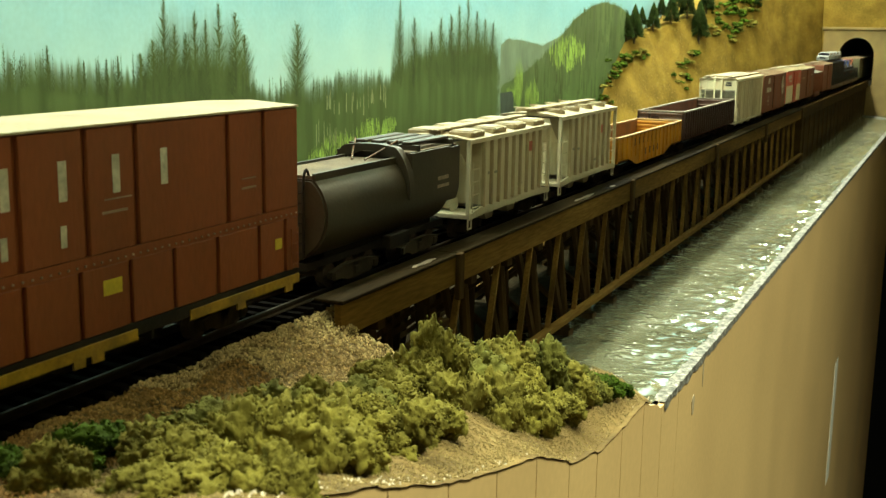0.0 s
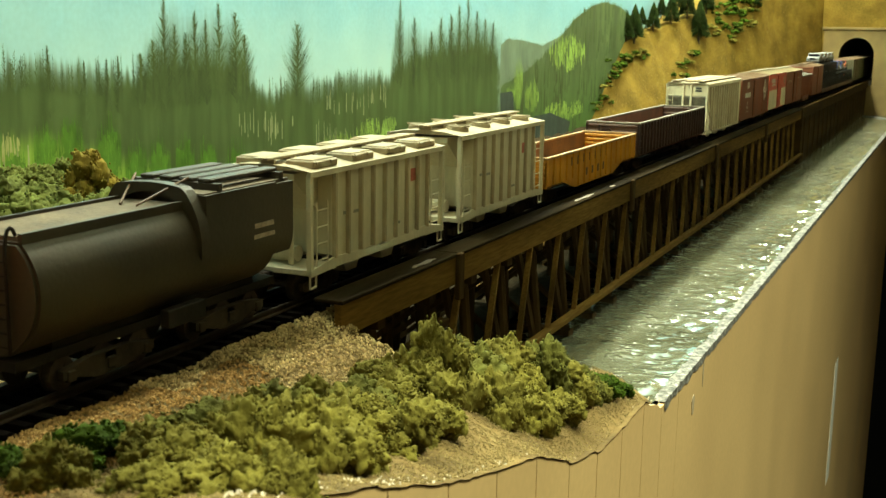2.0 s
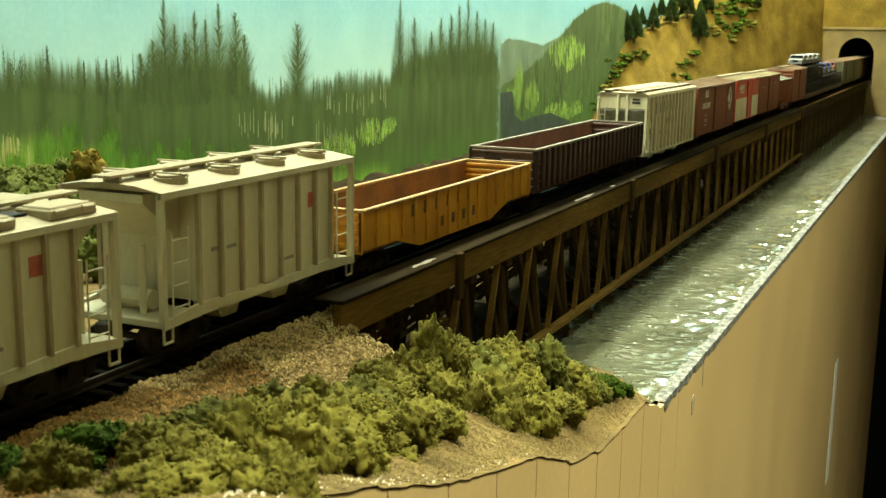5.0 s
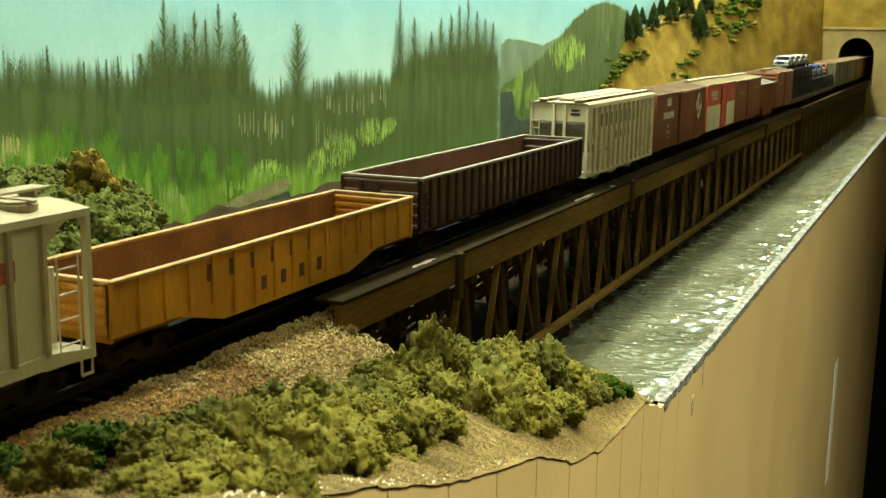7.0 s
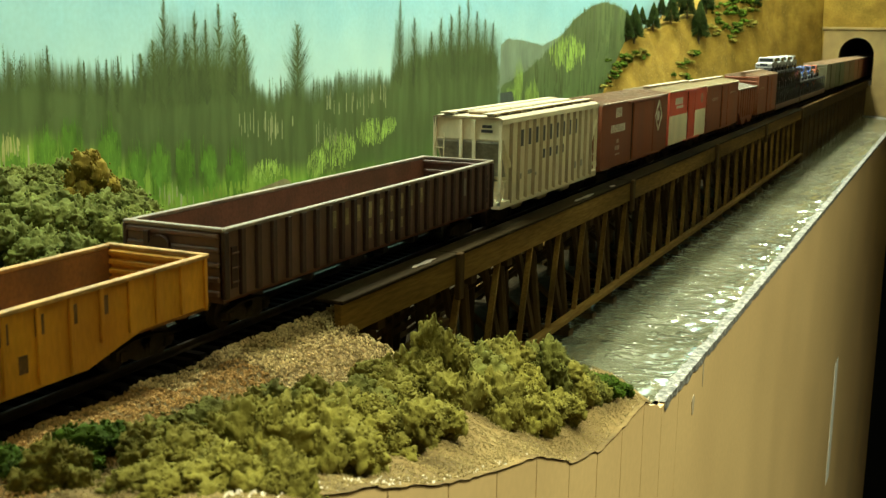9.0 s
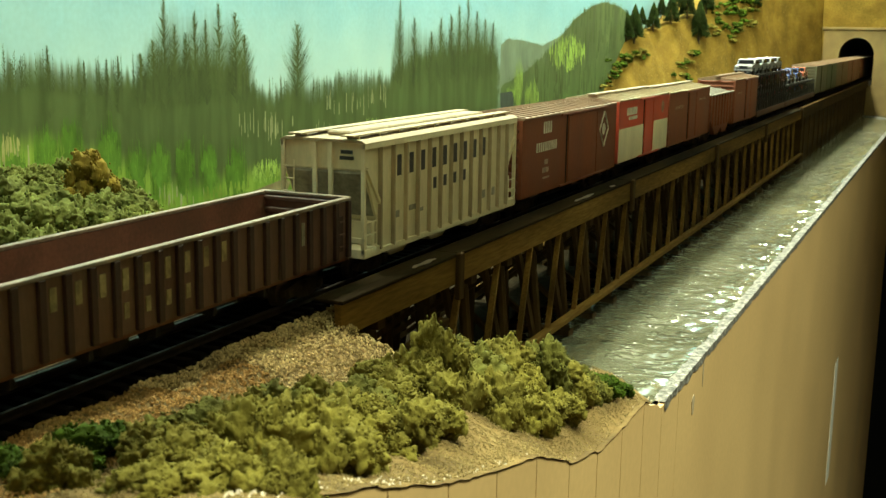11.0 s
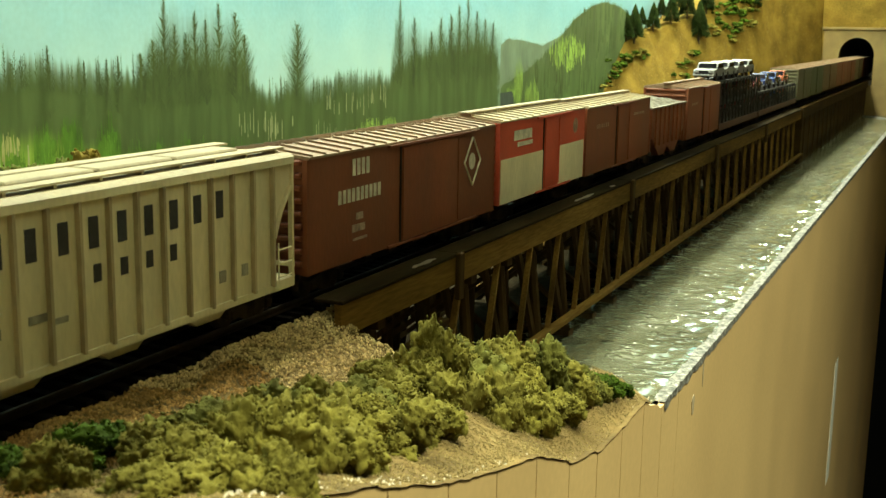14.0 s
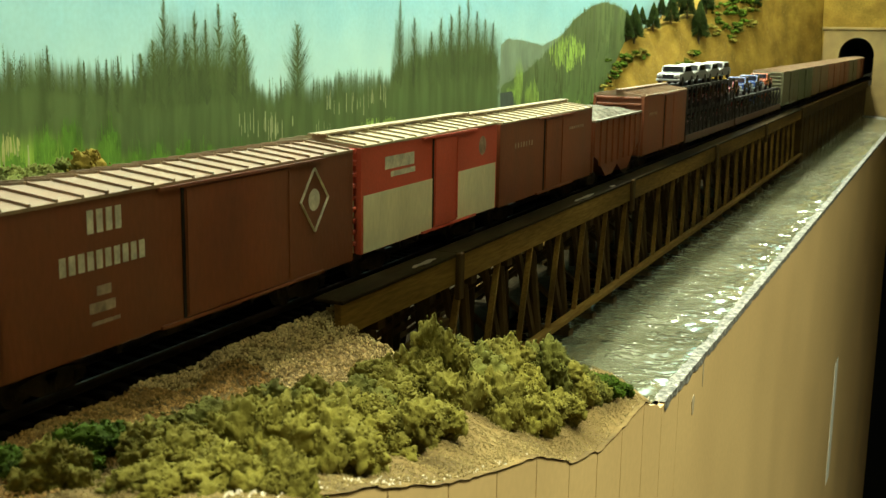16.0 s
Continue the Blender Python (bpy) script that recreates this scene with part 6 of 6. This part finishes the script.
def foam(seed, w, hgt, lumps, crumbs, material, fine=3, clumps=1):
    """A cushion of foam: ragged lumps with deep pits, dusted with fine crumbs."""
    rnd = random.Random(seed)
    bms = [B() for _ in range(clumps)]
    ball, ico = bmesh.new(), bmesh.new()
    bmesh.ops.create_icosphere(ball, subdivisions=fine, radius=1)
    bmesh.ops.create_icosphere(ico, subdivisions=1, radius=1)
    shapes = [([v.co.copy() for v in q.verts], [[v.index for v in f.verts] for f in q.faces]) for q in (ball, ico)]
    ball.free()
    ico.free()
    for i in range(lumps):
        bm = bms[i % clumps]
        a, e = i * 2.4 + rnd.random(), math.asin((i + 0.5) / lumps)
        k = rnd.uniform(0.6, 1.0)
        c = Vector((w * math.cos(a) * math.cos(e) * k, w * math.sin(a) * math.cos(e) * k, hgt * math.sin(e) * k * 0.85))
        lr = w * rnd.uniform(0.24, 0.46)
        off = Vector((rnd.random() * 90, seed, 0))
        s1, s2, s3 = 200, 400, 950
        vs, outer = [], []
        for v in shapes[0][0]:
            q = c + v * lr
            d = 0.70 + 0.30 * noise.noise(q * s1 + off) + 0.75 * abs(noise.noise(q * s2 + off)) + 0.20 * abs(noise.noise(q * s3 + off))
            q = c + v * lr * max(0.5, d)
            vs.append(bm.verts.new(q))
            outer.append(q)
        for f in shapes[0][1]:
            bm.faces.new([vs[j] for j in f])
        for _ in range(crumbs):
            q = c.lerp(rnd.choice(outer), rnd.uniform(0.94, 1.12)) + Vector((rnd.gauss(0, 0.0004), rnd.gauss(0, 0.0004), rnd.gauss(0, 0.0004)))
            r = rnd.uniform(0.00025, 0.0006) * (w / 0.014) ** 0.5
            us = [bm.verts.new(q + v * r * rnd.uniform(0.7, 1.25)) for v in shapes[1][0]]
            for f in shapes[1][1]:
                bm.faces.new([us[j] for j in f])
    return [mesh_of("clump", bm, material, True) for bm in bms]


# one cushion in five takes the shade-coloured copy of the foam
FOAM = [foam(i, 0.0140, 0.0165, 14, 100, M["lichen_shade" if i == 3 else "lichen"], fine=4, clumps=3) for i in range(5)]
FOAM_G = [foam(20 + i, 0.010, 0.011, 9, 150, M["green_bush"]) for i in range(2)]
FOAM_H = [foam(50 + i, 0.010, 0.010, 7, 30, M["lichen" if i == 1 else "green_bush"], fine=2) for i in range(3)]
FOAM_B = [foam(30 + i, 0.017, 0.019, 13, 50, M["lichen2"], fine=4, clumps=2) for i in range(3)]
FOAM_Y = [foam(40, 0.010, 0.030, 14, 60, M["gold_bush"])]


def bush(me, x, y, z, s, sz, turn, label, group):
    ob = tagged(new("bush", me[0] if len(me) == 1 else None), label, "bush", group)
    ob.matrix_basis = pose(x, y, z, 0, 0, turn) @ Matrix.Diagonal((s, s, sz, 1))
    if len(me) > 1:
        for one in me:
            new("clump", one).parent = ob
    return ob


rnd = random.Random(11)
NEAR = [(0.0695, 0.1889, 0.8), (0.0751, 0.1876, 0.8), (0.0559, 0.1689, 0.7), (0.0594, 0.217, 1.0), (0.0776, 0.2074, 1.0), (0.0845, 0.2161, 1.0), (0.0888, 0.2246, 0.9), (0.0560, 0.2400, 0.7), (0.063, 0.2476, 1.0), (0.0765, 0.2516, 1.0), (0.0836, 0.2645, 0.95), (0.0857, 0.2857, 0.85), (0.0590, 0.2664, 0.6), (0.0640, 0.2848, 0.8), (0.0699, 0.2909, 1.0), (0.0749, 0.3085, 0.95), (0.0600, 0.3060, 0.75), (0.065, 0.3384, 1.0)]
NEAR_FAR = [(0.0686, 0.3598, 1.05), (0.0833, 0.3456, 0.95), (0.0883, 0.3664, 0.9), (0.0916, 0.3885, 0.8), (0.0738, 0.3805, 1.1), (0.0802, 0.4007, 1.05), (0.0677, 0.4019, 1.1), (0.0749, 0.4219, 1.0), (0.0690, 0.3900, 1.1), (0.0865, 0.417, 0.8), (0.0926, 0.4282, 0.65), (0.0640, 0.3610, 1.1), (0.094, 0.1755, 0.8), (0.0819, 0.1662, 0.7), (0.1037, 0.1791, 0.7)]
for i, (x, y, s) in enumerate(NEAR + NEAR_FAR):
    z = min(bank_height(x + dx, y + dy) for dx in (-0.004, 0.004) for dy in (-0.004, 0.004))
    bush(FOAM[i % 5], x, y, z - 0.001, s * rnd.uniform(0.85, 1.05), s * rnd.uniform(0.75, 1.25) * (1.25 if y > 0.335 else 1.0), rnd.uniform(0, 360), "olive green foam bush on the gravel bank", "bushes on the near bank")
for x, y, s in [(0.0505, 0.1873, 1.05), (0.0471, 0.1964, 0.7), (0.0445, 0.1677, 0.8), (0.0479, 0.1756, 0.6), (0.095, 0.4366, 0.8), (0.101, 0.4481, 0.55)]:
    bush(FOAM_G[0], x, y, bank_height(x, y) - 0.001, s, s, rnd.uniform(0, 360), "fresh green foam bush on the bank", "bushes on the near bank")
for x, y, s in [(-0.2064, 0.4176, 1.26), (-0.1592, 0.3913, 1.38), (-0.1436, 0.4001, 1.26), (-0.1583, 0.4452, 1.15), (-0.2092, 0.4358, 1.26), (-0.1835, 0.4405, 1.15), (-0.1268, 0.4096, 0.9), (-0.1328, 0.3473, 1.2), (-0.1086, 0.3477, 1.1), (-0.1857, 0.3764, 1.2), (-0.1893, 0.4684, 0.8), (-0.2593, 0.45, 1.1), (-0.2698, 0.5263, 0.9), (-0.2806, 0.514, 0.9), (-0.2377, 0.5123, 0.8), (-0.286, 0.4969, 0.9), (-0.212, 0.5018, 0.8)]:
    bush(FOAM_B[rnd.randrange(3)], x, y, bank_height(x, y) - 0.002, s, s, rnd.uniform(0, 360), "grey-green foam bush behind the track", "bushes behind the track")
for x, y, s in [(-0.1826, 0.447, 1.5)]:
    bush(FOAM_Y[0], x, y, bank_height(x, y) - 0.002, s, s * 1.3, 40, "golden foam shrub behind the track", "bushes behind the track")
for x, y, z, s in [(-0.325, 1.837, 0.018, 0.9), (-0.323, 1.817, -0.002, 0.8), (-0.324, 1.856, 0.03, 1.1), (-0.32, 1.883, 0.039, 1.2), (-0.315, 1.911, 0.048, 1.2), (-0.311, 1.937, 0.056, 1.2), (-0.305, 1.966, 0.063, 1.2), (-0.299, 1.995, 0.071, 1.1), (-0.322, 1.792, -0.021, 0.8), (-0.322, 1.804, -0.013, 0.8), (-0.252, 2.095, 0.028, 1.1), (-0.252, 2.124, 0.05, 1.1), (-0.25, 2.148, 0.066, 1.0), (-0.255, 2.069, 0.016, 0.9), (-0.251, 2.113, 0.04, 0.9), (-0.226, 2.254, 0.103, 1.3), (-0.221, 2.282, 0.123, 1.5), (-0.202, 2.328, 0.115, 1.5), (-0.184, 2.382, 0.122, 1.5), (-0.207, 2.302, 0.099, 1.2), (-0.198, 2.359, 0.144, 1.6), (-0.217, 2.311, 0.147, 1.5), (-0.179, 2.411, 0.153, 1.4), (-0.231, 2.271, 0.142, 1.2), (-0.193, 2.386, 0.169, 1.5), (-0.212, 2.337, 0.168, 1.5)]:
    for _ in range(3):
        yy, zz, k = y + rnd.gauss(0, 0.012), z + rnd.gauss(0, 0.007), s * rnd.uniform(0.6, 1.1)
        bush(FOAM_H[rnd.randrange(3)], max(hill_x(yy, zz), BACK_X + 0.004), yy, zz - 0.003 * k, k, k * 0.65, rnd.uniform(0, 360), "low green foam bush on the hillside", "bushes on the hillside")
    bush(FOAM_H[rnd.randrange(3)], x - 0.002, y, z - 0.004 * s, s, s * 0.65, rnd.uniform(0, 360), "low green foam bush on the hillside", "bushes on the hillside")


def conifer_parts(seed):
    rnd = random.Random(seed)
    bt, bc = B(), B()
    rod(bt, (0, 0, -0.006), (0, 0, 0.05), 0.0016, 7, 0.0005)
    for i in range(1300):
        k = rnd.random() ** 0.75
        z = 0.006 + 0.062 * k
        r = 0.0145 * (1 - k) ** 0.85 * rnd.uniform(0.75, 1.1) + 0.0008
        a = rnd.random() * math.tau
        c = Vector((r * math.cos(a), r * math.sin(a), z - 0.002 * rnd.random()))
        t = Vector((-math.sin(a), math.cos(a), 0)) * 0.0012
        u = Vector((math.cos(a) * 0.3, math.sin(a) * 0.3, 1)) * 0.0030
        b0 = Vector((c.x * 0.25, c.y * 0.25, z + 0.004))
        vs = [bc.verts.new(p) for p in (b0, c - t, c + u * 0.4, c + t)]
        bc.faces.new((vs[0], vs[1], vs[2]))
        bc.faces.new((vs[0], vs[2], vs[3]))
    return mesh_of("trunk", bt, M["bark"]), mesh_of("crown", bc, M["conifer"])


FIR = [conifer_parts(s) for s in (1, 2)]
for i, (x, y, z, s) in enumerate([(-0.311, 1.977, 0.086, 1.35), (-0.298, 2.055, 0.103, 1.12), (-0.28, 2.117, 0.116, 1.25), (-0.264, 2.176, 0.129, 1.28), (-0.243, 2.191, 0.087, 1.63), (-0.309, 2.016, 0.11, 0.78), (-0.294, 2.095, 0.127, 0.88), (-0.277, 2.155, 0.143, 1.05), (-0.242, 2.243, 0.143, 1.26), (-0.319, 1.953, 0.088, 1.07), (-0.179, 2.411, 0.154, 1.19)]):
    ob = holder("conifer", "small dark green model fir tree on the ochre hillside", "tree", "firs on the hillside")
    ob.matrix_basis = pose(x, y, z, 0, 0, i * 67) @ Matrix.Diagonal((s * 0.92, s * 0.92, s * 0.66, 1))
    for name, me in zip(("trunk", "crown"), FIR[i % 2]):
        o = new(name, me)
        o.parent = ob


# ---- what moves: the train rolls towards the near bank, its wheels turn ----
def motions():
    for ob, y, x, z in movers:
        walk(ob, [(t, pose(x, y - SPEED * t, z)) for t in (0, 8, 16)])
    turn = math.degrees(SPEED / 0.0048)
    rows = [(t / 10, pose(0, 0, 0, turn * t / 10)) for t in range(0, 161)]
    for w, dy in wheelsets:
        walk(w, [(t, Matrix.Translation((0, dy, 0.0050)) @ m) for t, m in rows])


motions()
